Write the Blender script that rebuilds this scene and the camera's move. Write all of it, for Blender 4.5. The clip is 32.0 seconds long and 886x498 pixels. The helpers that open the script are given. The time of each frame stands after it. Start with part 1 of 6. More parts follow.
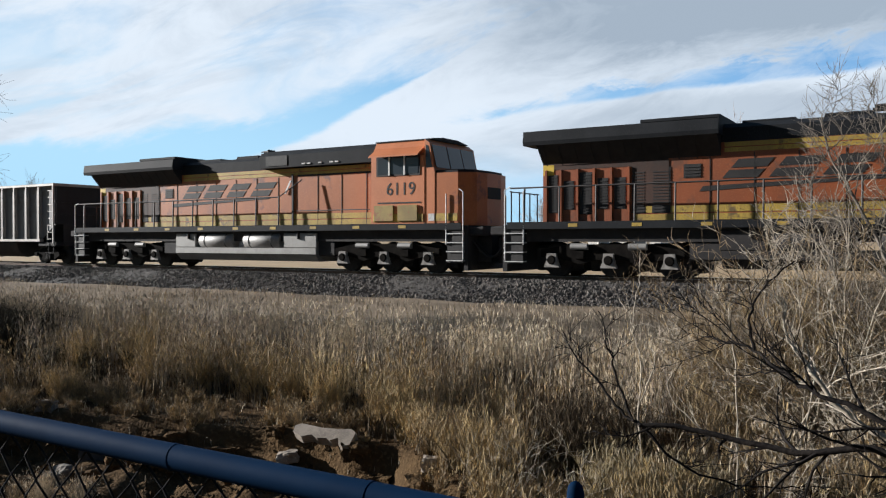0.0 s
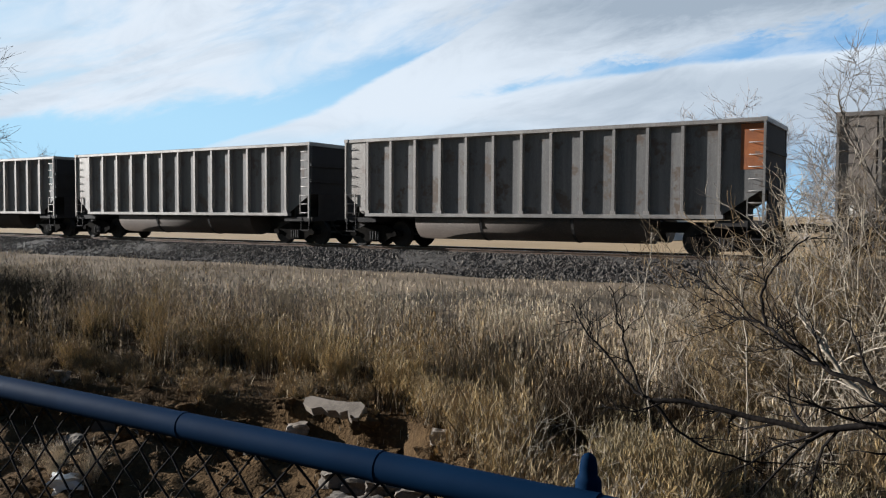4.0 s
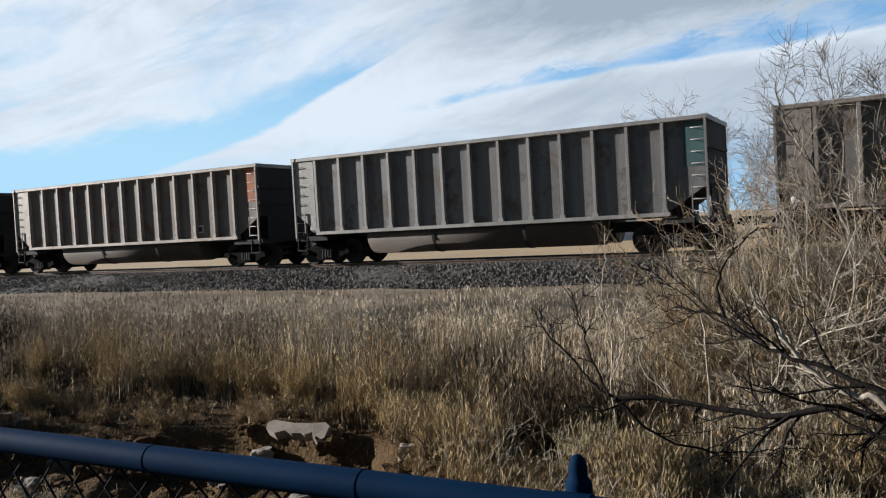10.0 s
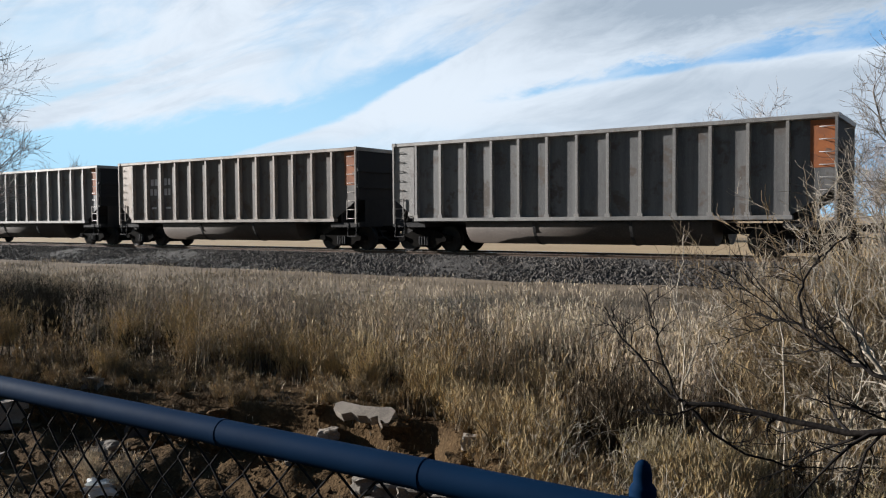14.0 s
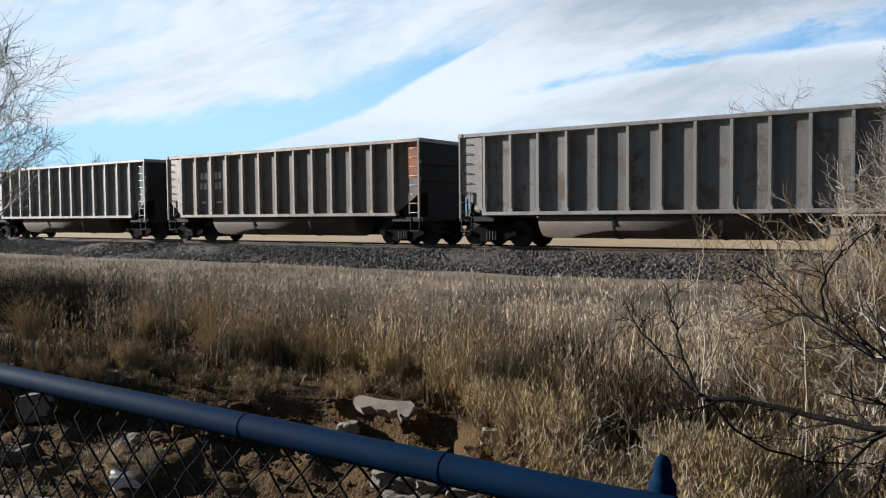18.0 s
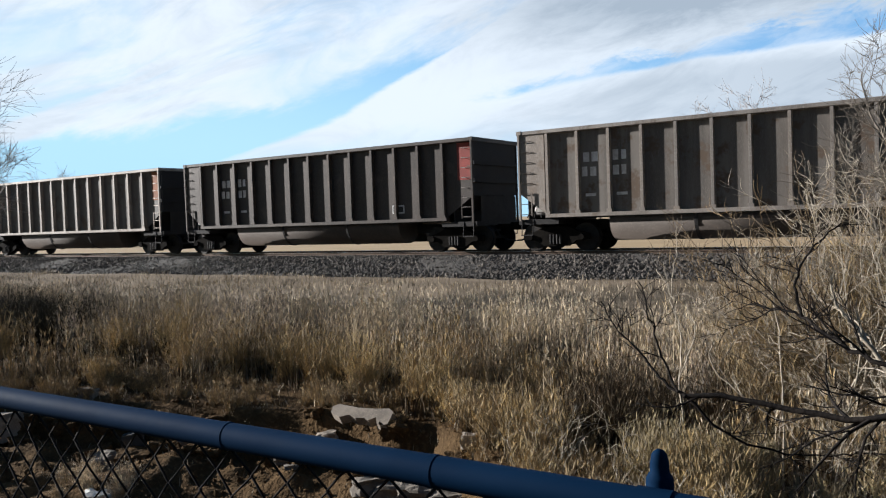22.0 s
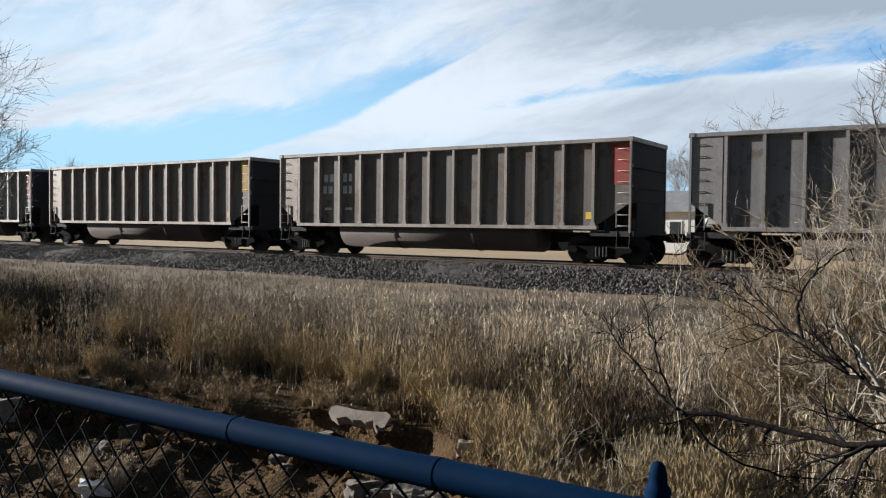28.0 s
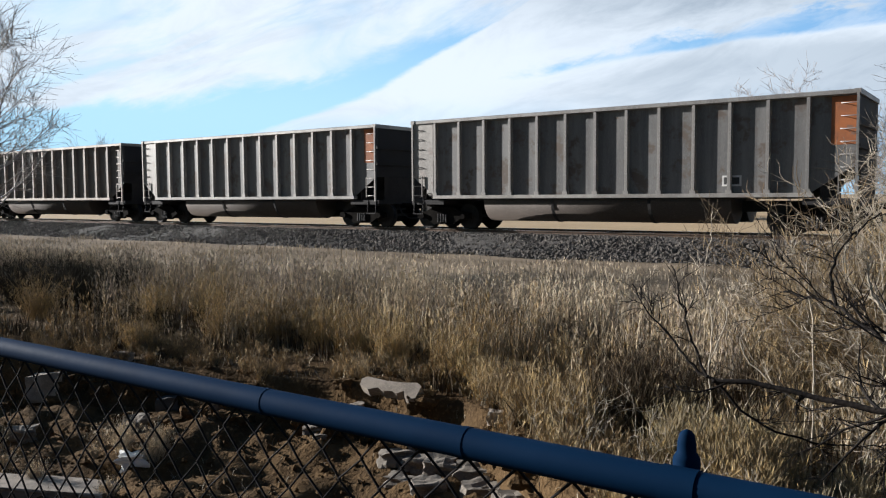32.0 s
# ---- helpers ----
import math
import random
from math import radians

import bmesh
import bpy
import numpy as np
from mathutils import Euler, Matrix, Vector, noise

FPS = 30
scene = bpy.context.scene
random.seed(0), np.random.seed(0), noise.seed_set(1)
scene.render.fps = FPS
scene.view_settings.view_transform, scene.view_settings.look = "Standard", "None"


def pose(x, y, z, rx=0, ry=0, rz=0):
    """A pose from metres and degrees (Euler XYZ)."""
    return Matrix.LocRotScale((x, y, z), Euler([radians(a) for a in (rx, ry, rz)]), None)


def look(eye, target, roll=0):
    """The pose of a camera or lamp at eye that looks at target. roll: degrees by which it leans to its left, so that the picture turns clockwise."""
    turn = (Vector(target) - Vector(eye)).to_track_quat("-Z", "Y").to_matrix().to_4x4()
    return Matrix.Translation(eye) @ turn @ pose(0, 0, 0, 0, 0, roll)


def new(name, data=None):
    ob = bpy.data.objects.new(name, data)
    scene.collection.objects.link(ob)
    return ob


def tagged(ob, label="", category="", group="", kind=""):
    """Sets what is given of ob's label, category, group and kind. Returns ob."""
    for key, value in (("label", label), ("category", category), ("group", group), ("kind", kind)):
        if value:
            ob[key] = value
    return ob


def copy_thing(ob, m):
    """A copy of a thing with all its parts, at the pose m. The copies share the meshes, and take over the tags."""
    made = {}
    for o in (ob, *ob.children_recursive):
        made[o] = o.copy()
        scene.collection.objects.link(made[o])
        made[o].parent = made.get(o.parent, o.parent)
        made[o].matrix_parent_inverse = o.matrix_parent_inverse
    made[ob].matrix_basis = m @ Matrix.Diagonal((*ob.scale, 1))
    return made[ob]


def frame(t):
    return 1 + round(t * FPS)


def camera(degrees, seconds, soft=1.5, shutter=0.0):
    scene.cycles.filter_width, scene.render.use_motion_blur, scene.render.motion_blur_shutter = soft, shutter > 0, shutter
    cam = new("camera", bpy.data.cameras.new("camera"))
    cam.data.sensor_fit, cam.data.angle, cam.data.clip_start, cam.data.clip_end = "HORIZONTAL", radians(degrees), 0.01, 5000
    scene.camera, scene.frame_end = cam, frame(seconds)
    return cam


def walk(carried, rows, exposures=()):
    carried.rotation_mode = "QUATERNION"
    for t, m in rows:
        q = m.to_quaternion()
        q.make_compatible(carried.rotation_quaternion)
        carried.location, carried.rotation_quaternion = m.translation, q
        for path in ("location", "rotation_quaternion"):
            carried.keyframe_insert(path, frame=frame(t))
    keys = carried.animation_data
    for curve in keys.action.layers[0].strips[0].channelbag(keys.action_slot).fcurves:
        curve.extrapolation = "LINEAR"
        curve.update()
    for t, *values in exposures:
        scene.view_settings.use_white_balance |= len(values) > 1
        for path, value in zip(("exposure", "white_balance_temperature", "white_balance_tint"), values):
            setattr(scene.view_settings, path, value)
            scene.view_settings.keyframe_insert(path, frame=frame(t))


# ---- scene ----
cam = camera(57.22, 32.0, soft=1.2)
# seconds, x, y, z, yaw, pitch, roll: a hand-held camera behind a fence; X runs along the track, z = 0 is the rail head
ROWS = [
    (0.0, 0.065, -0.005, 1.185, 31.44, -0.70, 0.05),
    (0.5, 0.077, -0.006, 1.189, 32.64, -1.04, 0.20),
    (1.0, 0.082, -0.008, 1.191, 31.00, -0.47, 0.75),
    (1.5, 0.073, -0.005, 1.190, 30.98, 0.13, -0.08),
    (2.0, 0.069, -0.003, 1.186, 31.75, -0.57, 0.48),
    (2.5, 0.066, -0.001, 1.184, 32.19, -1.25, -0.05),
    (3.0, 0.063, 0.001, 1.182, 32.79, -1.67, -0.22),
    (3.5, 0.059, 0.007, 1.177, 32.60, -2.41, -0.25),
    (5.5, 0.017, 0.027, 1.169, 30.86, -2.09, 0.19),
    (6.0, 0.015, 0.022, 1.167, 31.25, -2.50, 0.15),
    (6.5, 0.017, 0.026, 1.167, 31.71, -2.25, 0.40),
    (7.0, 0.017, 0.029, 1.167, 31.73, -2.45, 0.62),
    (7.5, 0.015, 0.033, 1.167, 30.90, -1.98, 0.57),
    (8.0, 0.016, 0.035, 1.170, 29.98, -2.99, 1.43),
    (8.5, 0.013, 0.033, 1.166, 30.05, -2.15, 1.31),
    (9.0, 0.014, 0.032, 1.168, 29.95, -0.49, 0.77),
    (9.5, 0.013, 0.030, 1.164, 30.53, -1.19, 3.06),
    (10.0, 0.014, 0.027, 1.164, 28.72, -1.63, 3.14),
    (10.5, 0.015, 0.025, 1.166, 31.21, -0.90, 2.92),
    (11.0, 0.016, 0.027, 1.168, 32.66, -2.80, 0.53),
    (11.5, 0.013, 0.032, 1.166, 33.99, -2.29, 0.97),
    (12.0, 0.014, 0.033, 1.166, 32.35, -2.25, 0.90),
    (12.5, 0.013, 0.031, 1.167, 29.94, -2.46, 0.28),
    (13.0, 0.014, 0.032, 1.167, 30.43, -2.68, 0.68),
    (13.5, 0.013, 0.028, 1.167, 32.46, -2.16, 0.25),
    (14.0, 0.014, 0.027, 1.168, 33.99, -2.13, 0.40),
    (14.5, 0.013, 0.028, 1.166, 34.68, -2.69, 0.31),
    (15.0, 0.014, 0.026, 1.165, 35.27, -2.56, 0.62),
    (15.5, 0.014, 0.026, 1.166, 35.17, -2.33, 0.50),
    (17.5, 0.017, 0.018, 1.170, 36.57, -2.79, 0.32),
    (18.0, 0.017, 0.019, 1.171, 35.30, -2.53, 0.55),
    (18.5, 0.011, 0.006, 1.159, 35.23, -2.40, 2.21),
    (19.0, -0.019, 0.002, 1.158, 29.08, 0.71, 1.24),
    (19.5, -0.035, 0.013, 1.169, 25.44, -1.64, 1.78),
    (20.0, -0.029, 0.029, 1.154, 24.98, -2.09, 0.63),
    (20.5, -0.009, 0.045, 1.185, 22.72, -3.60, 0.02),
    (21.0, -0.009, 0.022, 1.159, 26.03, -1.21, -0.76),
    (21.5, -0.011, 0.022, 1.158, 32.79, -3.20, 0.11),
    (22.0, -0.010, 0.026, 1.159, 33.33, -2.12, 2.00),
    (22.5, -0.003, 0.035, 1.156, 29.95, 0.21, 0.35),
    (23.0, -0.003, 0.024, 1.157, 28.56, -1.64, 0.29),
    (23.5, -0.005, 0.028, 1.157, 29.18, -2.65, 0.31),
    (24.0, -0.006, 0.028, 1.159, 29.69, -2.60, 0.30),
    (24.5, -0.006, 0.024, 1.157, 30.35, -2.78, -0.17),
    (26.5, -0.009, 0.019, 1.159, 31.98, -2.29, 0.37),
    (27.0, -0.011, 0.020, 1.160, 31.06, -0.65, -0.53),
    (27.5, -0.005, 0.000, 1.160, 33.69, -0.97, -0.78),
    (28.0, -0.006, -0.002, 1.161, 33.67, -1.67, -0.62),
    (28.5, -0.004, -0.003, 1.161, 34.20, -1.15, -0.32),
    (29.0, -0.005, -0.002, 1.159, 34.65, -1.99, -0.21),
    (29.5, -0.006, 0.001, 1.158, 35.08, -2.63, -0.30),
    (30.0, -0.007, 0.003, 1.160, 36.06, -3.23, 0.31),
    (30.5, -0.006, 0.001, 1.161, 36.07, -3.23, 0.13),
    (31.0, -0.003, -0.001, 1.163, 34.97, -2.80, -0.13),
    (31.5, -0.003, -0.002, 1.163, 35.41, -3.05, 0.58),
    (32.0, -0.002, -0.003, 1.162, 35.62, -3.70, 0.36),
]
walk(cam, [(t, pose(x, y, z, 90 + pitch, roll, yaw)) for t, x, y, z, yaw, pitch, roll in ROWS], exposures=[(0.0, 0.92, 6280, 10), (1.0, 0.97, 6280, 10), (3.0, 0.88, 6280, 10), (6.0, 0.88, 6280, 10), (7.0, 0.97, 6280, 10), (8.0, 1.05, 6280, 10), (9.0, 0.95, 6280, 10), (10.0, 0.88, 6280, 10), (11.0, 0.95, 6280, 10), (12.0, 1.03, 6280, 10), (13.0, 1.0, 6280, 10), (14.0, 0.93, 6280, 10), (15.0, 1.03, 6280, 10), (18.0, 1.02, 6280, 10), (19.0, 0.76, 6280, 10), (20.0, 0.95, 6280, 10), (21.0, 1.0, 6280, 10), (22.0, 1.05, 6280, 10), (23.0, 0.9, 6280, 10), (24.0, 1.03, 6280, 10), (27.0, 0.97, 6280, 10), (28.0, 0.95, 6280, 10), (29.0, 0.92, 6280, 10), (30.0, 0.99, 6280, 10), (31.0, 1.06, 6280, 10), (32.0, 1.06, 6280, 10)])

# ---------------------------------------------------------------- light and sky
SUN_EL, SUN_AZ = radians(16), radians(14)          # low winter sun, along the train and a little in front of its side
to_sun = Vector((-math.cos(SUN_EL) * math.cos(SUN_AZ), -math.cos(SUN_EL) * math.sin(SUN_AZ), math.sin(SUN_EL)))
sun = new("sun", bpy.data.lights.new("sun", "SUN"))
sun.data.energy, sun.data.angle, sun.data.color = 4.55, radians(0.6), (1.0, 0.965, 0.915)
sun.matrix_world = look(to_sun * 100, (0, 0, 0))


class Nodes:
    """A short way to write node trees."""
    def __init__(self, tree):
        self.tree = tree

    def add(self, kind, **inputs):
        n = self.tree.nodes.new(kind)
        for k, v in inputs.items():
            self.put(n.inputs[k.replace("_", " ")], v)
        return n

    def put(self, socket, v):
        if isinstance(v, bpy.types.NodeSocket):
            self.tree.links.new(v, socket)
        else:
            socket.default_value = v

    def math(self, op, a, b=0.0, c=0.0):
        n = self.tree.nodes.new("ShaderNodeMath")
        n.operation = op
        for s, v in zip(n.inputs, (a, b, c)):
            self.put(s, v)
        return n.outputs[0]

    def step(self, x, lo, hi):
        n = self.tree.nodes.new("ShaderNodeMapRange")
        n.interpolation_type = "SMOOTHSTEP"
        for s, v in zip(n.inputs, (x, lo, hi, 0.0, 1.0)):
            self.put(s, v)
        return n.outputs[0]

    def mix(self, fac, a, b):
        n = self.tree.nodes.new("ShaderNodeMix")
        n.data_type = "RGBA"
        self.put(n.inputs[0], fac)
        self.put(n.inputs[6], a)
        self.put(n.inputs[7], b)
        return n.outputs[2]

    def noise(self, vec, scale, detail=4.0, rough=0.55, distort=0.0):
        n = self.add("ShaderNodeTexNoise", Vector=vec, Scale=scale, Detail=detail, Roughness=rough, Distortion=distort)
        return n.outputs[0]

    def dot(self, vec, d):
        n = self.tree.nodes.new("ShaderNodeVectorMath")
        n.operation = "DOT_PRODUCT"
        self.put(n.inputs[0], vec)
        n.inputs[1].default_value = d
        return n.outputs["Value"]

    def xyz(self, x, y, z):
        return self.add("ShaderNodeCombineXYZ", X=x, Y=y, Z=z).outputs[0]


world = bpy.data.worlds.new("sky")
scene.world = world
world.use_nodes = True
world.node_tree.nodes.clear()
w = Nodes(world.node_tree)
nishita = w.tree.nodes.new("ShaderNodeTexSky")
nishita.sky_type, nishita.sun_disc = "NISHITA", False
nishita.sun_elevation = SUN_EL
nishita.sun_rotation = math.atan2(to_sun.x, to_sun.y)
nishita.air_density, nishita.dust_density, nishita.ozone_density = 1.0, 0.6, 1.5
way = w.add("ShaderNodeTexCoord").outputs["Generated"]
# the cloud sheets, laid out on a plane square to the direction in which the picture looks
heading = Matrix.Rotation(radians(30.4), 3, "Z")
ahead = w.math("MAXIMUM", w.math("ABSOLUTE", w.dot(way, heading @ Vector((0, 1, 0)))), 0.15)
cx = w.math("DIVIDE", w.dot(way, heading @ Vector((1, 0, 0))), ahead)
cy = w.math("DIVIDE", w.math("ABSOLUTE", w.dot(way, (0, 0, 1))), ahead)
flat = w.xyz(w.math("MULTIPLY", cx, 2.2), w.math("MULTIPLY", cy, 6.0), 0.0)
tilt_x = w.math("ADD", w.math("MULTIPLY", cx, 3.0), w.math("MULTIPLY", cy, 1.2))
tilt_y = w.math("SUBTRACT", w.math("MULTIPLY", cy, 9.0), w.math("MULTIPLY", cx, 2.4))
streak = w.xyz(tilt_x, tilt_y, 3.0)
big = w.math("SUBTRACT", w.noise(flat, 1.6, 5.0, 0.55, 0.2), 0.5)
fine = w.math("SUBTRACT", w.noise(streak, 2.4, 7.0, 0.64, 0.3), 0.5)
wob = w.math("ADD", w.math("MULTIPLY", big, 0.06), w.math("MULTIPLY", fine, 0.065))
yy = w.math("ADD", cy, wob)
crisp = w.math("ADD", cy, w.math("MULTIPLY", wob, 0.35))


def above(slope, base, soft, height=yy):
    """1 above the line y = base + slope * x of the cloud plane."""
    d = w.math("SUBTRACT", w.math("SUBTRACT", height, base), w.math("MULTIPLY", cx, slope))
    return w.step(d, -soft, soft)


def below(slope, base, soft, height=yy):
    return w.math("SUBTRACT", 1.0, above(slope, base, soft, height))


front = w.step(w.dot(way, heading @ Vector((0, 1, 0))), 0.05, 0.45)
upper = w.math("MULTIPLY", above(0.07, 0.160, 0.012), below(-0.35, 0.62, 0.2))
upper = w.math("MULTIPLY", upper, w.math("MAXIMUM", above(0.437, 0.243, 0.014), above(0.0, 0.207, 0.014)))
bank = w.math("MAXIMUM", below(0.32, 0.186, 0.004, crisp), below(0.58, 0.228, 0.005, crisp))
ragged = w.math("ADD", cy, w.math("MULTIPLY", w.math("SUBTRACT", w.noise(streak, 3.6, 7.0, 0.66, 0.4), 0.5), 0.085))
gap = w.math("MULTIPLY", above(0.125, 0.146, 0.004, crisp), below(0.185, 0.152, 0.009, ragged))
gap = w.math("MULTIPLY", gap, w.step(w.math("ADD", cx, w.math("MULTIPLY", fine, 0.3)), 0.0, 0.07))
veil = w.step(w.noise(streak, 3.4, 6.0, 0.62, 0.6), 0.36, 0.62)
gap = w.math("MULTIPLY", gap, w.math("SUBTRACT", 1.0, w.math("MULTIPLY", veil, 0.42)))
bank = w.math("MULTIPLY", bank, w.math("SUBTRACT", 1.0, w.math("MULTIPLY", gap, 0.95)))
bank = w.math("MULTIPLY", bank, above(0.0, 0.075, 0.05))
thin = w.step(w.noise(streak, 1.3, 6.0, 0.6, 0.8), 0.30, 0.56)
upper = w.math("MULTIPLY", upper, w.math("ADD", 0.45, w.math("MULTIPLY", thin, 0.55)))
upper = w.math("MULTIPLY", upper, w.math("SUBTRACT", 1.0, gap))
torn = w.math("MULTIPLY", w.step(w.noise(streak, 1.9, 7.0, 0.62, 0.5), 0.50, 0.60), w.step(cx, 0.24, 0.42))
upper = w.math("MULTIPLY", upper, w.math("SUBTRACT", 1.0, w.math("MULTIPLY", torn, 0.85)))
cover = w.math("MULTIPLY", w.math("MAXIMUM", upper, bank), front)
grey_top = w.math("MULTIPLY", above(0.08, 0.198, 0.05, ragged), w.step(cx, -0.12, 0.25))
under = w.math("MULTIPLY", w.step(cx, -0.1, 0.4), below(0.12, 0.138, 0.02))
shade = w.math("MAXIMUM", w.math("MULTIPLY", grey_top, 1.0), w.math("MULTIPLY", under, 0.62))
shade = w.math("ADD", shade, w.math("MULTIPLY", w.step(w.noise(streak, 1.5, 7.0, 0.62, 0.6), 0.43, 0.70), 0.36))
cloud_colour = w.mix(shade, (0.42, 0.46, 0.50, 1), (0.205, 0.245, 0.29, 1))
clear = w.tree.nodes.new("ShaderNodeVectorMath")
clear.operation = "SCALE"
w.put(clear.inputs[0], nishita.outputs[0])
clear.inputs["Scale"].default_value = 0.018
haze = w.math("MULTIPLY", w.math("SUBTRACT", 1.0, w.math("MULTIPLY", w.step(cy, 0.12, 0.9), 0.7)), front)
blue = w.mix(w.step(w.math("ADD", w.math("MULTIPLY", cx, 0.25), cy), 0.0, 0.33), (0.25, 0.405, 0.515, 1), (0.11, 0.24, 0.41, 1))
tint = w.tree.nodes.new("ShaderNodeVectorMath")
tint.operation = "MULTIPLY"
w.put(tint.inputs[0], clear.outputs[0])
tint.inputs[1].default_value = (0.75, 1.0, 1.2)
clear_sky = w.mix(haze, tint.outputs[0], blue)
back = w.add("ShaderNodeBackground", Color=w.mix(cover, clear_sky, cloud_colour), Strength=1.0)
w.tree.links.new(back.outputs[0], w.add("ShaderNodeOutputWorld").inputs[0])

# ---------------------------------------------------------------- materials


def material(name, colours, scale=4.0, stretch=(1, 1, 1), rough=0.7, metal=0.0, bump=0.15, fine=40.0, spots=None, island=0.0, thing=0.0, depth=0.02, spec=0.5):
    """Principled surface: two or three colours mixed by a broad and a fine noise, with relief."""
    m = bpy.data.materials.new(name)
    m.use_nodes = True
    m.node_tree.nodes.clear()
    n = Nodes(m.node_tree)
    place = n.add("ShaderNodeTexCoord").outputs["Object"]
    grid = n.add("ShaderNodeMapping", Vector=place)
    grid.inputs["Scale"].default_value = stretch
    vec = grid.outputs[0]
    broad = n.noise(vec, scale, 5.0, 0.6, 0.3)
    grain = n.noise(vec, fine, 3.0, 0.6)
    a, b = (*colours[0], 1), (*colours[1], 1)
    col = n.mix(n.step(broad, 0.34, 0.66), a, b)
    if len(colours) > 2:
        col = n.mix(n.step(grain, 0.5, 0.72), col, (*colours[2], 1))
    if spots:
        col = n.mix(n.step(n.noise(place, spots[1], 4.0, 0.7), spots[2], spots[2] + 0.12), col, (*spots[0], 1))
    value = None
    if island:
        value = n.add("ShaderNodeNewGeometry").outputs["Random Per Island"], island
    if thing:
        value = n.add("ShaderNodeObjectInfo").outputs["Random"], thing
    if value:
        hsv = n.add("ShaderNodeHueSaturation", Color=col)
        n.put(hsv.inputs["Value"], n.math("ADD", 1.0 - value[1], n.math("MULTIPLY", value[0], 2 * value[1])))
        n.put(hsv.inputs["Saturation"], n.math("ADD", 0.8, n.math("MULTIPLY", value[0], 0.35)))
        col = hsv.outputs[0]
    p = n.add("ShaderNodeBsdfPrincipled", Base_Color=col, Metallic=metal)
    p.inputs["Specular IOR Level"].default_value = spec
    n.put(p.inputs["Roughness"], n.math("ADD", rough - 0.08, n.math("MULTIPLY", grain, 0.16)))
    if bump:
        n.put(p.inputs["Normal"], n.add("ShaderNodeBump", Strength=bump, Distance=depth, Height=n.math("ADD", grain, broad)).outputs[0])
    n.tree.links.new(p.outputs[0], n.add("ShaderNodeOutputMaterial").inputs[0])
    return m


SOIL = material("soil", [(0.104, 0.064, 0.031), (0.058, 0.036, 0.018), (0.135, 0.088, 0.045)], 1.3, rough=0.95, bump=0.9, fine=22, depth=0.05, spec=0.06, spots=((0.098, 0.072, 0.038), 0.35, 0.57))
FIELD = material("dry_field", [(0.42, 0.285, 0.145), (0.35, 0.235, 0.115), (0.47, 0.335, 0.18)], 0.2, rough=0.95, bump=0.4, fine=8)
BALLAST = material("ballast_stone", [(0.06, 0.054, 0.049), (0.10, 0.089, 0.079), (0.044, 0.04, 0.037)], 3.0, rough=0.9, bump=0.9, fine=18, depth=0.05)
STONE = material("crushed_stone", [(0.074, 0.064, 0.056), (0.135, 0.118, 0.102), (0.046, 0.040, 0.036)], 4.0, rough=0.9, bump=0.4, island=0.5)
STEEL_RAIL = material("rail_steel", [(0.11, 0.075, 0.055), (0.16, 0.11, 0.08)], 3.0, rough=0.7, metal=0.4)
RAIL_TOP = material("rail_head", [(0.5, 0.5, 0.5), (0.42, 0.42, 0.42)], 3.0, rough=0.28, metal=1.0, bump=0)
SLEEPER = material("sleeper_wood", [(0.10, 0.075, 0.055), (0.16, 0.125, 0.095)], 4.0, (1, 8, 8), rough=0.9)
GRASS = material("dry_grass", [(0.505, 0.42, 0.308), (0.325, 0.264, 0.188)], 0.5, rough=0.8, bump=0, island=0.55, spec=0.2)
GRASS_SUNLIT = material("sunlit_dry_grass", [(0.60, 0.51, 0.385), (0.40, 0.33, 0.235)], 0.6, rough=0.8, bump=0, island=0.45, spec=0.2)
DULL_BROWN = material("dull_brown_stalks", [(0.105, 0.078, 0.050), (0.055, 0.042, 0.029)], 0.8, rough=0.9, bump=0, island=0.4, spec=0.1)
GRASS_GREY = material("grey_stalks", [(0.36, 0.30, 0.245), (0.22, 0.18, 0.15)], 0.6, rough=0.8, bump=0, island=0.55, spec=0.2)
DARK_SHADE_BRUSH = material("dark_shade_brush", [(0.055, 0.046, 0.030), (0.028, 0.024, 0.017)], 1.0, rough=0.9, bump=0, island=0.4, spec=0.1)
BRUSH_LEAF = material("brush_leaf", [(0.29, 0.22, 0.13), (0.16, 0.12, 0.07)], 1.0, rough=0.85, bump=0, island=0.55, spec=0.15)
WEED_GOLD = material("golden_weed", [(0.43, 0.325, 0.175), (0.28, 0.205, 0.108)], 1.2, rough=0.8, bump=0, island=0.45, spec=0.2)
WEED_OLIVE = material("olive_weed", [(0.33, 0.262, 0.15), (0.21, 0.165, 0.09)], 1.2, rough=0.8, bump=0, island=0.45)
BARK_STRAW = material("straw_bark", [(0.46, 0.395, 0.31), (0.24, 0.20, 0.15)], 7, rough=0.8, bump=0.2)
DUST = material("dusty_path", [(0.265, 0.208, 0.148), (0.165, 0.128, 0.09), (0.315, 0.25, 0.182)], 0.5, (0.35, 1.6, 1), rough=0.95, bump=0.5, fine=14, depth=0.03, spec=0.1)
WEED = material("yellow_weed", [(0.34, 0.255, 0.148), (0.21, 0.152, 0.084)], 1.2, rough=0.8, bump=0, island=0.55, spec=0.2)
BARK_DARK = material("dark_bark", [(0.009, 0.0075, 0.007), (0.021, 0.017, 0.0145)], 9, rough=0.85, bump=0.4, spec=0.1)
BARK_PALE = material("pale_bark", [(0.22, 0.185, 0.15), (0.12, 0.10, 0.08)], 6, rough=0.8, bump=0.3)
BARK_TAN = material("tan_twig", [(0.20, 0.138, 0.073), (0.09, 0.063, 0.037)], 2, rough=0.8, bump=0, island=0.35)
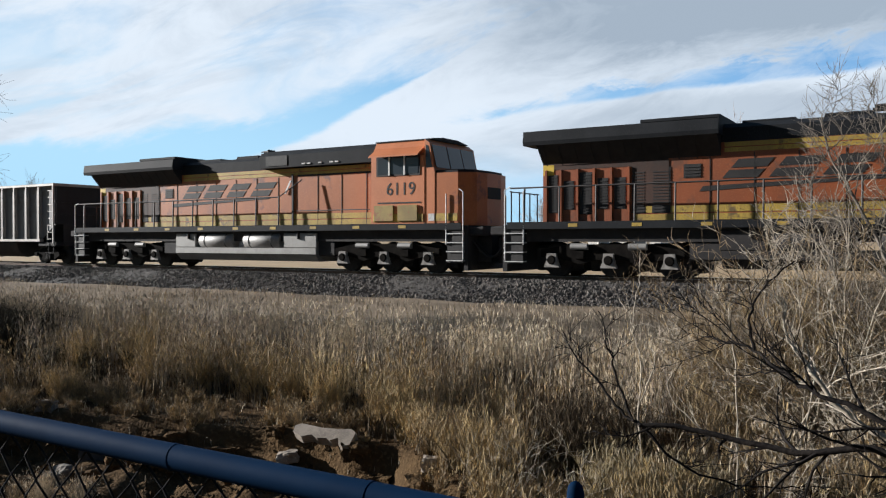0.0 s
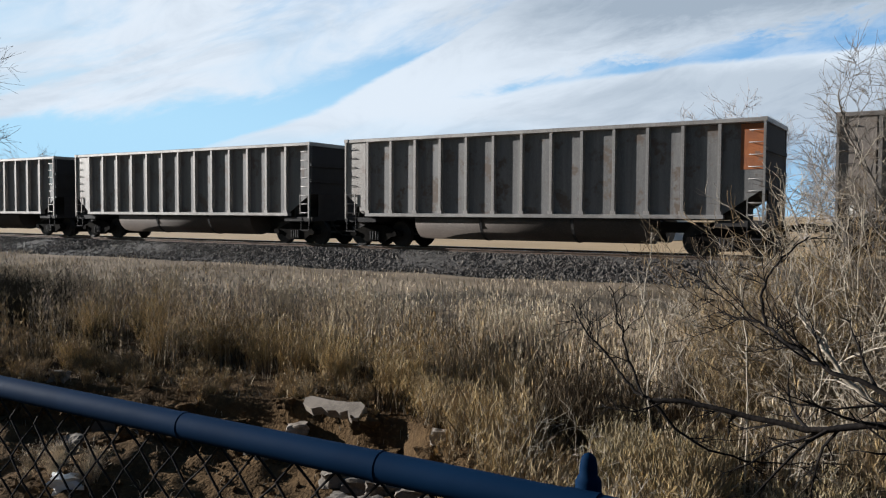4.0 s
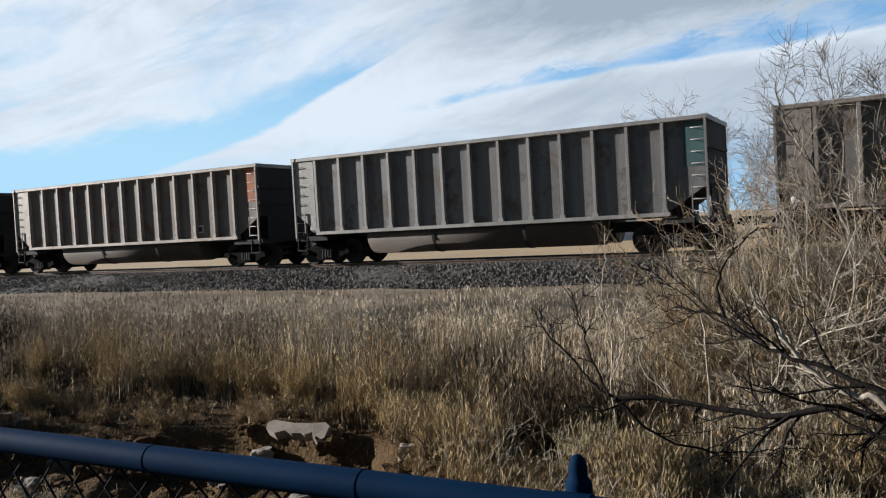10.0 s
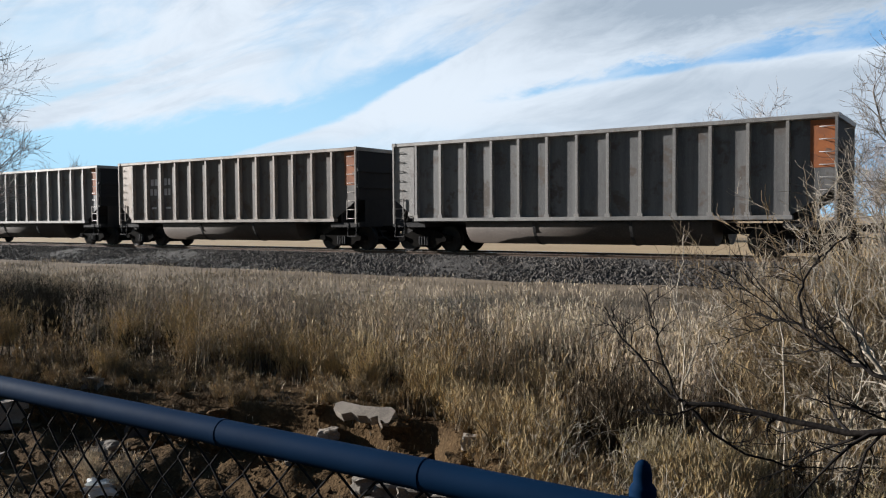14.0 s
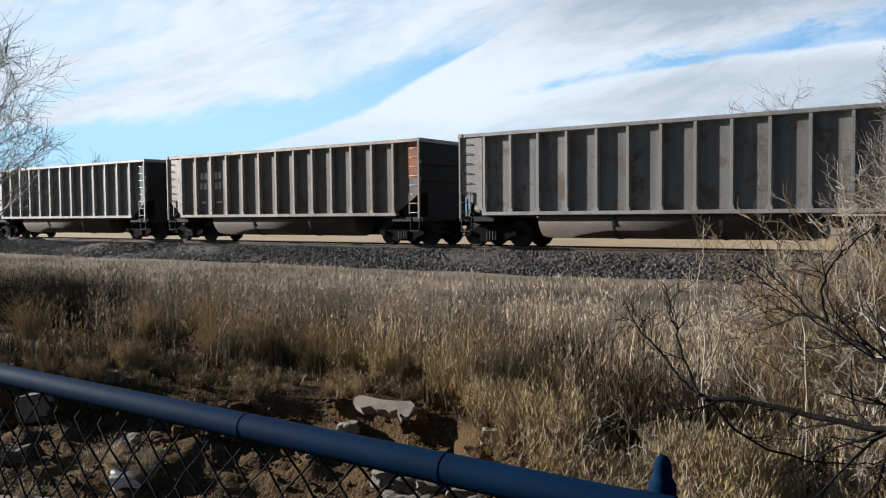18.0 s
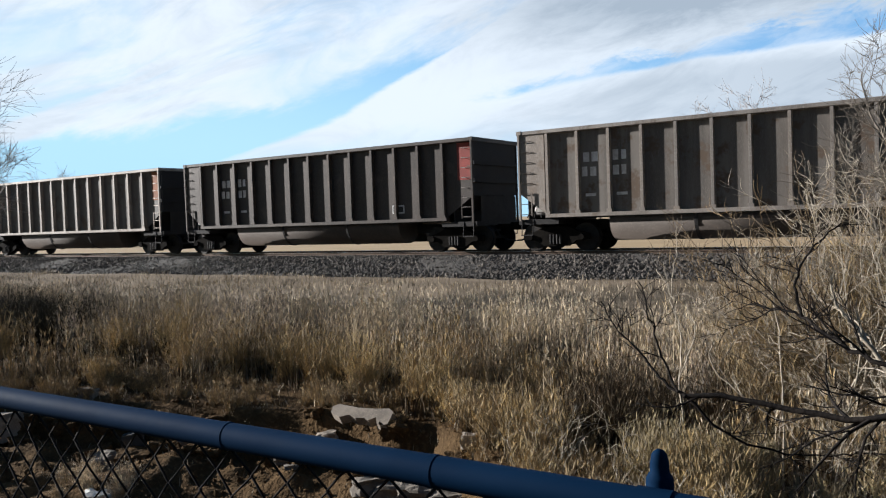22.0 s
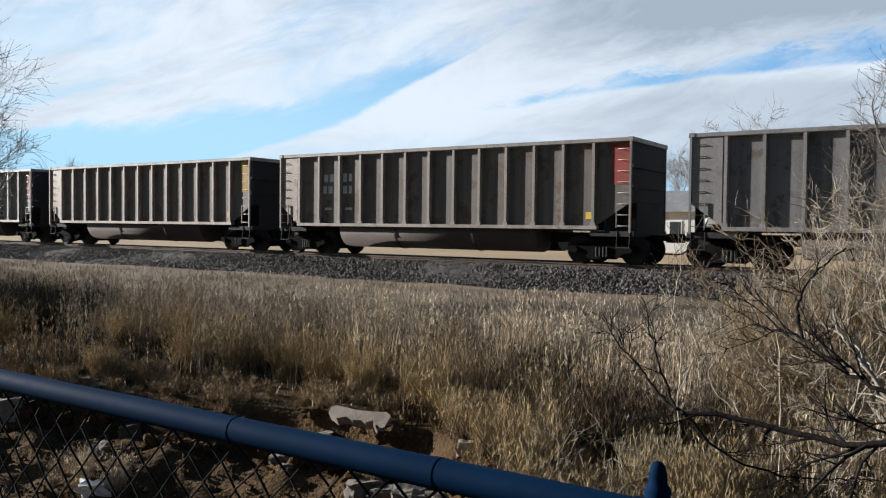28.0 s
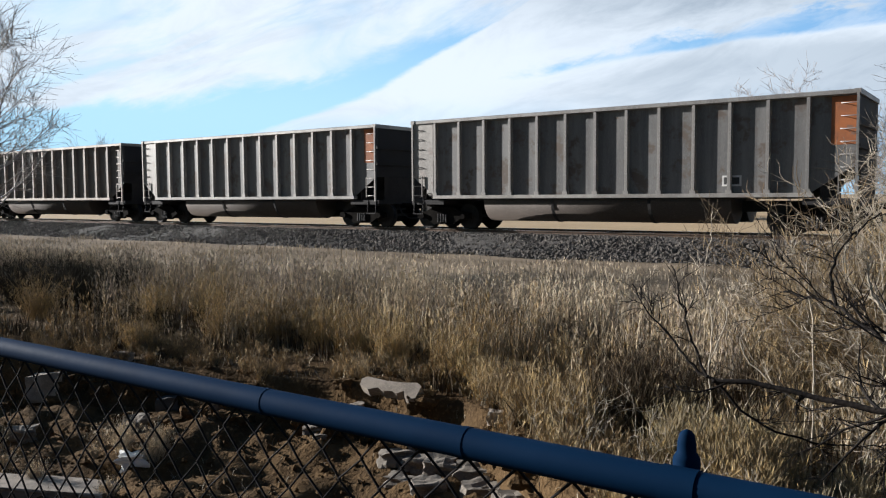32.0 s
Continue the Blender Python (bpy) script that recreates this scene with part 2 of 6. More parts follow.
BARK_FAR = material("grey_bark", [(0.33, 0.30, 0.28), (0.42, 0.385, 0.36)], 2, rough=0.85, bump=0)
# bark of the far trees, with the distance haze mixed into its colour
BARK_HAZE = material("hazed_grey_bark", [(0.31, 0.285, 0.28), (0.40, 0.37, 0.36)], 2, rough=0.85, bump=0)
CONCRETE = material("broken_concrete", [(0.32, 0.265, 0.21), (0.20, 0.165, 0.13), (0.37, 0.31, 0.25)], 6, rough=0.9, bump=0.6, fine=60, depth=0.008)
RUBBLE_GREY = material("rubble_grey", [(0.20, 0.172, 0.14), (0.12, 0.10, 0.08), (0.25, 0.215, 0.175)], 5, rough=0.92, bump=0.6, fine=50, depth=0.008)
FENCE_BLUE = material("blue_vinyl", [(0.0022, 0.0150, 0.042), (0.0030, 0.0180, 0.049)], 5, rough=0.7, bump=0.06, fine=90, depth=0.004, spec=0.025)
WIRE = material("fence_wire", [(0.008, 0.008, 0.010), (0.018, 0.016, 0.015)], 20, rough=0.85, spec=0.1, metal=0.0, bump=0)

CAR_GREY = material("weathered_aluminium", [(0.36, 0.34, 0.32), (0.24, 0.225, 0.21), (0.41, 0.39, 0.37)], 0.8, (1.6, 1, 0.35), rough=0.52, metal=0.5, bump=0.12, spots=((0.25, 0.22, 0.205), 1.4, 0.55), thing=0.1)
CAR_BROWN = material("dusty_brown_steel", [(0.335, 0.295, 0.26), (0.22, 0.19, 0.167), (0.40, 0.36, 0.325)], 0.8, (1.6, 1, 0.35), rough=0.56, metal=0.4, bump=0.12, spots=((0.205, 0.165, 0.135), 1.4, 0.53), thing=0.1)
CAR_DARK = material("sooty_black_steel", [(0.085, 0.066, 0.056), (0.05, 0.041, 0.036), (0.13, 0.105, 0.09)], 0.8, (1.6, 1, 0.35), rough=0.58, metal=0.35, bump=0.12, spots=((0.10, 0.08, 0.068), 1.6, 0.58), thing=0.1)
CAR_SILVER = material("clean_silver", [(0.56, 0.56, 0.56), (0.45, 0.45, 0.46), (0.63, 0.63, 0.63)], 0.8, (1.6, 1, 0.35), rough=0.5, metal=0.3, bump=0.1, spots=((0.42, 0.40, 0.38), 1.5, 0.58))
SHEET_SILVER = material("clean_silver_sheet", [(0.66, 0.66, 0.66), (0.54, 0.54, 0.55), (0.71, 0.71, 0.71)], 0.9, (2.0, 1, 0.3), rough=0.5, metal=0.0, bump=0.1, spots=((0.58, 0.56, 0.54), 1.4, 0.58))
# rib skins darkened to carry the shade of the bays, plus grime streaks
SHEET_GREY = material("bay_shade_aluminium", [(0.20, 0.195, 0.19), (0.125, 0.122, 0.12), (0.24, 0.235, 0.225)], 1.1, (3.0, 1, 0.22), rough=0.55, metal=0.2, bump=0.12, spots=((0.125, 0.10, 0.082), 1.3, 0.52), thing=0.1)
SHEET_BROWN = material("bay_shade_brown_steel", [(0.170, 0.152, 0.135), (0.105, 0.092, 0.082), (0.20, 0.18, 0.16)], 1.1, (3.0, 1, 0.22), rough=0.6, metal=0.18, bump=0.12, spots=((0.11, 0.078, 0.055), 1.3, 0.52), thing=0.1)
CAR_TAN = material("smooth_tan_paint", [(0.25, 0.222, 0.192), (0.185, 0.162, 0.138), (0.28, 0.252, 0.222)], 0.7, (1.2, 1, 0.4), rough=0.65, bump=0.08, spots=((0.20, 0.16, 0.13), 1.2, 0.56))
# near-black ends: shade on faces turned from the sun is in the colour
END_SHADE = material("shaded_end_steel", [(0.019, 0.0185, 0.020), (0.013, 0.0125, 0.014), (0.026, 0.025, 0.025)], 0.9, rough=0.8, bump=0.12, thing=0.25)
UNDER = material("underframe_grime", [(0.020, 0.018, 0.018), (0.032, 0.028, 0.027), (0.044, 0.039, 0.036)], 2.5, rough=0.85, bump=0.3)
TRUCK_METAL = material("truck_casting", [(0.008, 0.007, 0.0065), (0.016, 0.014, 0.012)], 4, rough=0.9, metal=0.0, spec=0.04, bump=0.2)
WHEEL_METAL = material("wheel_steel", [(0.022, 0.019, 0.018), (0.042, 0.035, 0.031)], 5, rough=0.6, metal=0.5, bump=0.1)
TUB = material("dusty_tub", [(0.098, 0.079, 0.066), (0.062, 0.049, 0.041), (0.118, 0.10, 0.085)], 0.9, (0.5, 1, 1), rough=0.65, metal=0.15, bump=0.1)
ORANGE_END = material("faded_orange_end", [(0.40, 0.13, 0.04), (0.27, 0.095, 0.04)], 1.6, rough=0.7, spots=((0.22, 0.12, 0.08), 2.5, 0.56))
RED_END = material("faded_red_end", [(0.34, 0.055, 0.042), (0.24, 0.045, 0.036)], 1.6, rough=0.7, spots=((0.2, 0.08, 0.06), 2.5, 0.58))
YELLOW_END = material("faded_yellow_end", [(0.50, 0.32, 0.06), (0.38, 0.24, 0.06)], 1.6, rough=0.7, spots=((0.25, 0.18, 0.1), 2.5, 0.56))
TEAL_END = material("dark_teal_end", [(0.05, 0.11, 0.11), (0.04, 0.075, 0.08)], 1.6, rough=0.7)
BRAKE_GREY = material("brake_cylinder_grey", [(0.55, 0.53, 0.50), (0.42, 0.40, 0.37)], 4, rough=0.6)
MARK_WHITE = material("worn_white_marking", [(0.72, 0.71, 0.69), (0.50, 0.49, 0.47)], 5, rough=0.8, bump=0)
SPRAY_WHITE = material("sprayed_white_paint", [(0.74, 0.74, 0.76), (0.52, 0.52, 0.54), (0.80, 0.80, 0.81)], 2.5, rough=0.7, bump=0)
STICKER = material("yellow_sticker", [(0.70, 0.48, 0.05), (0.60, 0.40, 0.04)], 5, rough=0.6, bump=0)
PLACARD = material("dark_placard", [(0.03, 0.03, 0.03), (0.05, 0.05, 0.05)], 5, rough=0.6, bump=0)
LOCO_ORANGE = material("loco_orange", [(0.44, 0.125, 0.026), (0.32, 0.09, 0.022), (0.48, 0.165, 0.052)], 0.7, (1, 1, 0.5), rough=0.5, bump=0.05, spots=((0.19, 0.06, 0.03), 0.9, 0.54))
LOCO_PINK = material("sun_faded_orange", [(0.56, 0.18, 0.062), (0.46, 0.14, 0.045), (0.60, 0.22, 0.085)], 0.9, rough=0.55, bump=0.05)
LOCO_DIRTY = material("grimy_orange", [(0.30, 0.075, 0.02), (0.22, 0.06, 0.02), (0.34, 0.11, 0.04)], 0.7, (1, 1, 0.5), rough=0.55, bump=0.05, spots=((0.16, 0.06, 0.03), 0.9, 0.55))
SOOT_SHADE_ORANGE = material("soot_shade_orange", [(0.035, 0.018, 0.012), (0.07, 0.028, 0.015), (0.025, 0.015, 0.012)], 1.2, rough=0.7, bump=0.05)
LOCO_BLACK = material("loco_black", [(0.013, 0.0145, 0.017), (0.022, 0.024, 0.027), (0.032, 0.032, 0.034)], 0.8, (1, 1, 0.5), rough=0.7, bump=0.08, spec=0.15)
LOCO_YELLOW = material("stripe_yellow", [(0.52, 0.35, 0.055), (0.36, 0.24, 0.05), (0.26, 0.17, 0.045)], 1.6, (1, 1, 0.4), rough=0.6, bump=0.04, spots=((0.15, 0.10, 0.04), 1.3, 0.54))
LOCKER = material("dull_locker_yellow", [(0.36, 0.255, 0.07), (0.25, 0.175, 0.055)], 1.4, rough=0.6, bump=0.04, spots=((0.30, 0.12, 0.05), 1.6, 0.55))
TANK_GREY = material("tank_silver", [(0.31, 0.30, 0.285), (0.23, 0.22, 0.205), (0.36, 0.35, 0.335)], 1.6, rough=0.55, metal=0.2, bump=0.08)
BOX_GREY = material("axle_box_grey", [(0.34, 0.315, 0.29), (0.16, 0.145, 0.13)], 3, rough=0.7, bump=0.1)
LOUVRE = material("louvre_dark", [(0.013, 0.012, 0.012), (0.024, 0.021, 0.020)], 3, rough=0.7)
HANDRAIL = material("handrail_paint", [(0.05, 0.045, 0.045), (0.08, 0.07, 0.065)], 4, rough=0.6, bump=0)
WHITE_PAINT = material("white_paint", [(0.78, 0.77, 0.74), (0.70, 0.69, 0.66)], 1.5, rough=0.6, bump=0.05)
ROOF_GREY = material("grey_roofing", [(0.20, 0.20, 0.21), (0.27, 0.26, 0.26)], 1.5, rough=0.85)
GLASS = bpy.data.materials.new("cab_glass")
GLASS.use_nodes = True
GLASS.node_tree.nodes["Principled BSDF"].inputs["Base Color"].default_value = (0.05, 0.06, 0.07, 1)
GLASS.node_tree.nodes["Principled BSDF"].inputs["Roughness"].default_value = 0.05

# ---------------------------------------------------------------- mesh tools


class G:
    """Vertices and faces of one part."""
    def __init__(self):
        self.v, self.f, self.smooth = [], [], []

    def face(self, pts, smooth=False):
        k = len(self.v)
        self.v += [tuple(p) for p in pts]
        self.f.append(tuple(range(k, k + len(pts))))
        self.smooth.append(smooth)
        return self

    def box(self, x0, x1, y0, y1, z0, z1, b=0.0):
        """A box, with its long upright and level edges chamfered by b."""
        if b:
            return self.prism([(y0 + b, z0), (y1 - b, z0), (y1, z0 + b), (y1, z1 - b), (y1 - b, z1), (y0 + b, z1), (y0, z1 - b), (y0, z0 + b)], "x", x0, x1)
        return self.prism([(y0, z0), (y1, z0), (y1, z1), (y0, z1)], "x", x0, x1)

    def prism(self, poly, axis, a, b, smooth=False):
        """poly extruded along an axis; poly is (y, z) for x, (x, z) for y, (x, y) for z."""
        put = {"x": lambda p, h: (h, p[0], p[1]), "y": lambda p, h: (p[0], h, p[1]), "z": lambda p, h: (p[0], p[1], h)}[axis]
        k, n = len(self.v), len(poly)
        area = sum(poly[i][0] * poly[(i + 1) % n][1] - poly[(i + 1) % n][0] * poly[i][1] for i in range(n))
        if (area > 0) == (axis == "y"):
            poly = poly[::-1]
        self.v += [put(p, a) for p in poly] + [put(p, b) for p in poly]
        self.f.append(tuple(range(k + n - 1, k - 1, -1)))
        self.f.append(tuple(range(k + n, k + 2 * n)))
        self.smooth += [False, False]
        for i in range(n):
            j = (i + 1) % n
            self.f.append((k + i, k + j, k + n + j, k + n + i))
            self.smooth.append(smooth)
        return self

    def tube(self, pts, radii, sides=6, caps=True):
        """A round bar along pts."""
        pts = [Vector(p) for p in pts]
        if not hasattr(radii, "__len__"):
            radii = [radii] * len(pts)
        k = len(self.v)
        up = None
        for i, p in enumerate(pts):
            d = (pts[min(i + 1, len(pts) - 1)] - pts[max(i - 1, 0)]).normalized()
            if up is None:
                up = d.orthogonal().normalized()
            up = (up - d * up.dot(d))
            up = up.normalized() if up.length > 1e-6 else d.orthogonal().normalized()
            side = d.cross(up)
            for s in range(sides):
                a = 2 * math.pi * s / sides
                self.v.append(tuple(p + (up * math.cos(a) + side * math.sin(a)) * radii[i]))
        for i in range(len(pts) - 1):
            for s in range(sides):
                t = (s + 1) % sides
                self.f.append((k + i * sides + s, k + i * sides + t, k + (i + 1) * sides + t, k + (i + 1) * sides + s))
                self.smooth.append(True)
        if caps:
            e = k + (len(pts) - 1) * sides
            self.face(self.v[k:k + sides][::-1])
            self.face(self.v[e:e + sides])
        return self

    def mesh(self, name, mat):
        me = bpy.data.meshes.new(name)
        me.from_pydata(self.v, [], self.f)
        me.polygons.foreach_set("use_smooth", self.smooth)
        me.materials.append(mat)
        me.update()
        return me


def part(name, g, mat, parent, label="", at=None):
    """One mesh under a thing or a part."""
    ob = new(name, g if isinstance(g, bpy.types.Mesh) else g.mesh(name, mat))
    ob.parent = parent
    if at:
        ob.location = at
    if label:
        ob["label"] = label
    return ob


def thing(name, label, category, group="", at=(0, 0, 0)):
    ob = new(name)
    ob.empty_display_size = 0.3
    ob.location = at
    return tagged(ob, label, category, group)


def sheet(name, verts, faces, mat, smooth=True):
    """A large mesh from arrays."""
    me = bpy.data.meshes.new(name)
    verts, faces = np.asarray(verts, np.float32), np.asarray(faces, np.int32)
    k = faces.shape[1]
    me.vertices.add(len(verts))
    me.vertices.foreach_set("co", verts.ravel())
    me.loops.add(faces.size)
    me.loops.foreach_set("vertex_index", faces.ravel())
    me.polygons.add(len(faces))
    me.polygons.foreach_set("loop_start", np.arange(0, faces.size, k, dtype=np.int32))
    me.polygons.foreach_set("use_smooth", np.full(len(faces), smooth))
    me.materials.append(mat)
    me.update(calc_edges=True)
    me.validate()
    return me


def waves(x, y, seed, scale, octaves=4):
    """Smooth random relief, about -1 to 1, from sums of turned sines."""
    rng = np.random.RandomState(seed)
    out, amp, total = np.zeros_like(x, dtype=float), 1.0, 0.0
    for o in range(octaves):
        for k in range(4):
            a, ph = rng.uniform(0, 2 * math.pi), rng.uniform(0, 2 * math.pi, 2)
            u = (x * math.cos(a) + y * math.sin(a)) * scale
            v = (-x * math.sin(a) + y * math.cos(a)) * scale
            out += amp * np.sin(u + ph[0] + 1.3 * np.sin(v * 0.7 + ph[1])) / 4
        total += amp
        amp, scale = amp * 0.55, scale * 2.1
    return out / total * 1.6


def smooth(x, a, b):
    t = np.clip((x - a) / (b - a), 0, 1)
    return t * t * (3 - 2 * t)


# ---------------------------------------------------------------- ground
TRACK_Y = 24.78


def far_edge(x):
    """Y of the crumbling far bank of the ditch."""
    e = np.where(x < -4.6, 6.75 - 0.055 * (x + 5.4) ** 2, 6.71 - 0.80 * (x + 4.6))
    return np.maximum(e, 4.4) + 0.16 * waves(x, x * 0 + 2.0, 5, 1.6, 3)


def ground_z(x, y):
    x, y = np.asarray(x, float), np.asarray(y, float)
    e = far_edge(x)
    field = -0.92 + 0.29 * smooth(y, 13, 20.5)
    field = field + 0.05 * waves(x, y, 2, 0.8, 3) * smooth(y, 2, 5) * (1 - smooth(y, 21, 60) * 0.9)
    field = field + 0.12 * smooth(y, 28, 60)
    # ditch between the near bank and the far edge
    open_ = 1 - 0.75 * smooth(x, -3.2, -1.4)
    face = 1 - smooth(y, e - 0.26, e + 0.04)
    deep = 0.52 * face * open_ + 0.16 * (1 - smooth(y, e - 1.8, e - 0.4)) * open_
    deep = deep + (1 - smooth(y, e, e + 0.9)) * (0.10 * waves(x, y, 9, 3.2, 4) + 0.07 * np.abs(waves(x, y, 10, 6.0, 3))) * (0.4 + face)
    z = field - deep
    near = 1 - smooth(y, 1.1, 3.6 + 0.25 * waves(x, y, 4, 0.9, 2))
    z = z * (1 - near) + (-0.44 + 0.02 * waves(x, y, 7, 2.5, 2)) * near
    z = z + 0.035 * waves(x, y, 11, 5.5, 4) * (1 - smooth(y, 8, 12)) * smooth(y, 1.2, 2)
    return z


def spaced(lo, hi, step, far, grow=1.25):
    mid = list(np.arange(lo, hi + step / 2, step))
    d, x, left, right = step, lo, [], []
    while x > -far:
        d *= grow
        x -= d
        left.append(x)
    d, x = step, hi
    while x < far:
        d *= grow
        x += d
        right.append(x)
    return np.array(left[::-1] + mid + right)


gx = spaced(-17.0, 2.5, 0.07, 4000)
gy = np.concatenate([spaced(0.8, 8.2, 0.06, 4000)])
gy = np.unique(np.round(np.concatenate([gy[gy <= 8.2], np.arange(8.35, 30, 0.3), 30 * 1.18 ** np.arange(0, 30)]), 3))
mx, my = np.meshgrid(gx, gy)
mz = ground_z(mx, my)
nx, ny = len(gx), len(gy)
idx = np.arange(nx * ny).reshape(ny, nx)
quads = np.stack([idx[:-1, :-1], idx[:-1, 1:], idx[1:, 1:], idx[1:, :-1]], -1).reshape(-1, 4)
me = sheet("ground", np.stack([mx, my, mz], -1).reshape(-1, 3), quads, SOIL)
me.materials.append(FIELD)
me.materials.append(DUST)
cy_mid = my[:-1, :-1].ravel()
me.polygons.foreach_set("material_index", np.where(cy_mid > 27.5, 1, np.where(cy_mid > 13.2, 2, 0)).astype(np.int32))
tagged(new("ground", me), "bare brown soil with a ditch and a crumbling bank", "ground", kind="structure")

# ballast bed
profile = [(20.3, -0.78), (20.6, -0.62), (21.4, -0.45), (22.5, -0.20), (22.9, -0.16), (23.4, -0.15), (26.2, -0.15), (26.7, -0.17), (28.9, -0.62), (29.3, -0.8)]
bx = spaced(-55, 6, 0.18, 700, 1.3)
by = []
for (y0, z0), (y1, z1) in zip(profile, profile[1:]):
    k = max(1, int((y1 - y0) / 0.16)) if y0 < 23 else 2
    by += [(y0 + (y1 - y0) * i / k, z0 + (z1 - z0) * i / k) for i in range(k)]
by.append(profile[-1])
by = np.array(by)
px_, py_ = np.meshgrid(bx, by[:, 0])
pz_ = np.repeat(by[:, 1:2], len(bx), 1) + 0.03 * waves(px_, py_, 21, 7, 3) * (px_ > -60) + 0.05 * waves(px_, py_, 22, 0.9, 2)
idx = np.arange(px_.size).reshape(px_.shape)
quads = np.stack([idx[:-1, :-1], idx[:-1, 1:], idx[1:, 1:], idx[1:, :-1]], -1).reshape(-1, 4)
tagged(new("ballast_bed", sheet("ballast_bed", np.stack([px_, py_, pz_], -1).reshape(-1, 3), quads, BALLAST)), "grey crushed-stone railway embankment under the track", "ballast", kind="structure")


def scatter_stones(name, n, xs, ys, zs, size, mat, seed, label, category):
    """Loose rough stones, each a squashed octahedron."""
    rng = np.random.RandomState(seed)
    base = np.array([(1, 0, 0), (0, 1, 0), (-1, 0, 0), (0, -1, 0), (0, 0, 1), (0, 0, -0.6)], float)
    tri = np.array([(0, 1, 4), (1, 2, 4), (2, 3, 4), (3, 0, 4), (1, 0, 5), (2, 1, 5), (3, 2, 5), (0, 3, 5)])
    s = size * rng.uniform(0.5, 1.5, (n, 1, 1)) * rng.uniform(0.6, 1.3, (n, 1, 3))
    v = base[None] * rng.uniform(0.7, 1.3, (n, 6, 1)) * s
    a, b = rng.uniform(0, 6.28, n), rng.uniform(-0.6, 0.6, n)
    ca, sa, cb, sb = np.cos(a), np.sin(a), np.cos(b), np.sin(b)
    x, y, z = v[..., 0], v[..., 1], v[..., 2]
    x, z = x * cb[:, None] + z * sb[:, None], -x * sb[:, None] + z * cb[:, None]
    x, y = x * ca[:, None] - y * sa[:, None], x * sa[:, None] + y * ca[:, None]
    v = np.stack([x, y, z], -1) + np.stack([xs, ys, zs], -1)[:, None]
    f = (tri[None] + 6 * np.arange(n)[:, None, None]).reshape(-1, 3)
    return tagged(new(name, sheet(name, v.reshape(-1, 3), f, mat, False)), label, category, kind="stuff")


rng = np.random.RandomState(3)
n = 38000
sx = -52 + 58 * rng.uniform(0, 1, n) ** 0.8
sy = rng.uniform(20.4, 23.9, n)
scatter_stones("ballast_stones", n, sx, sy, np.interp(sy, by[:, 0], by[:, 1]) + 0.015, 0.044, STONE, 4, "loose grey crushed stones on the embankment slope", "ballast")

# track: rails and sleepers
track = thing("railway_track", "straight railway track with rusty rails on wooden sleepers", "track")
track["kind"] = "structure"
for y in (TRACK_Y - 0.7525, TRACK_Y + 0.7525):
    sec = [(-0.07, -0.17), (0.07, -0.17), (0.07, -0.155), (0.012, -0.13), (0.012, -0.05), (0.036, -0.04), (0.036, -0.003), (-0.036, -0.003), (-0.036, -0.04), (-0.012, -0.05), (-0.012, -0.13), (-0.07, -0.155)]
    r = part("rail", G().prism([(y + a, z) for a, z in sec], "x", -700, 700), STEEL_RAIL, track)
    part("rail_head", G().box(-700, 700, y - 0.03, y + 0.03, -0.003, 0.001), RAIL_TOP, r, "worn bright rail head")
sleeper = G().box(-0.11, 0.11, TRACK_Y - 1.3, TRACK_Y + 1.3, -0.32, -0.135).mesh("sleeper", SLEEPER)
for i in range(120):
    part("sleeper", sleeper, SLEEPER, track, at=(-58 + i * 0.545, 0, 0))

# ---------------------------------------------------------------- grass and weeds


def blades(name, xs, ys, zs, height, width, lean, mat, seed, label, category, tuft=None):
    """Thin bent stalks, one object of countless pieces."""
    rng = np.random.RandomState(seed)
    n = len(xs)
    a = rng.uniform(0, 2 * math.pi, n)
    d = np.stack([np.cos(a), np.sin(a)], -1)
    out = d * (rng.uniform(0.05, 1, n) ** 1.3 * lean)[:, None] * height[:, None] + np.array([0.05, -0.02]) * height[:, None]
    if tuft is not None:
        out = out + tuft
    b = a + rng.uniform(0.6, 2.4, n)
    side = np.stack([np.cos(b), np.sin(b)], -1) * (width * rng.uniform(0.6, 1.4, n))[:, None]
    foot = np.stack([xs, ys], -1)
    low = np.concatenate([foot, zs[:, None] - 0.03], 1)
    mid = np.concatenate([foot + out * 0.38, (zs + height * 0.58)[:, None]], 1)
    tip = np.concatenate([foot + out, (zs + height)[:, None]], 1)
    s = np.concatenate([side, np.zeros((n, 1))], 1)
    v = np.stack([low - s * 0.5, low + s * 0.5, mid - s * 0.6, mid + s * 0.6, tip], 1)
    tri = np.array([(0, 1, 3), (0, 3, 2), (2, 3, 4)])
    f = (tri[None] + 5 * np.arange(n)[:, None, None]).reshape(-1, 3)
    return tagged(new(name, sheet(name, v.reshape(-1, 3), f, mat, False)), label, category, kind="stuff")


def in_view(x, y, pad=1.5):
    """The wedge of the field that the fence side looks over."""
    return (x > -2.05 * y - pad) & (x < 0.16 * y + pad)


def field_points(n, y0, y1, seed, power=1.0):
    rng = np.random.RandomState(seed)
    y = y0 + (y1 - y0) * rng.uniform(0, 1, n) ** power
    x = -2.05 * y - 1.5 + rng.uniform(0, 1, n) * (2.21 * y + 3.0)
    return x, y, rng


# bushy dead weeds behind the ditch: thin stems set with short side twigs


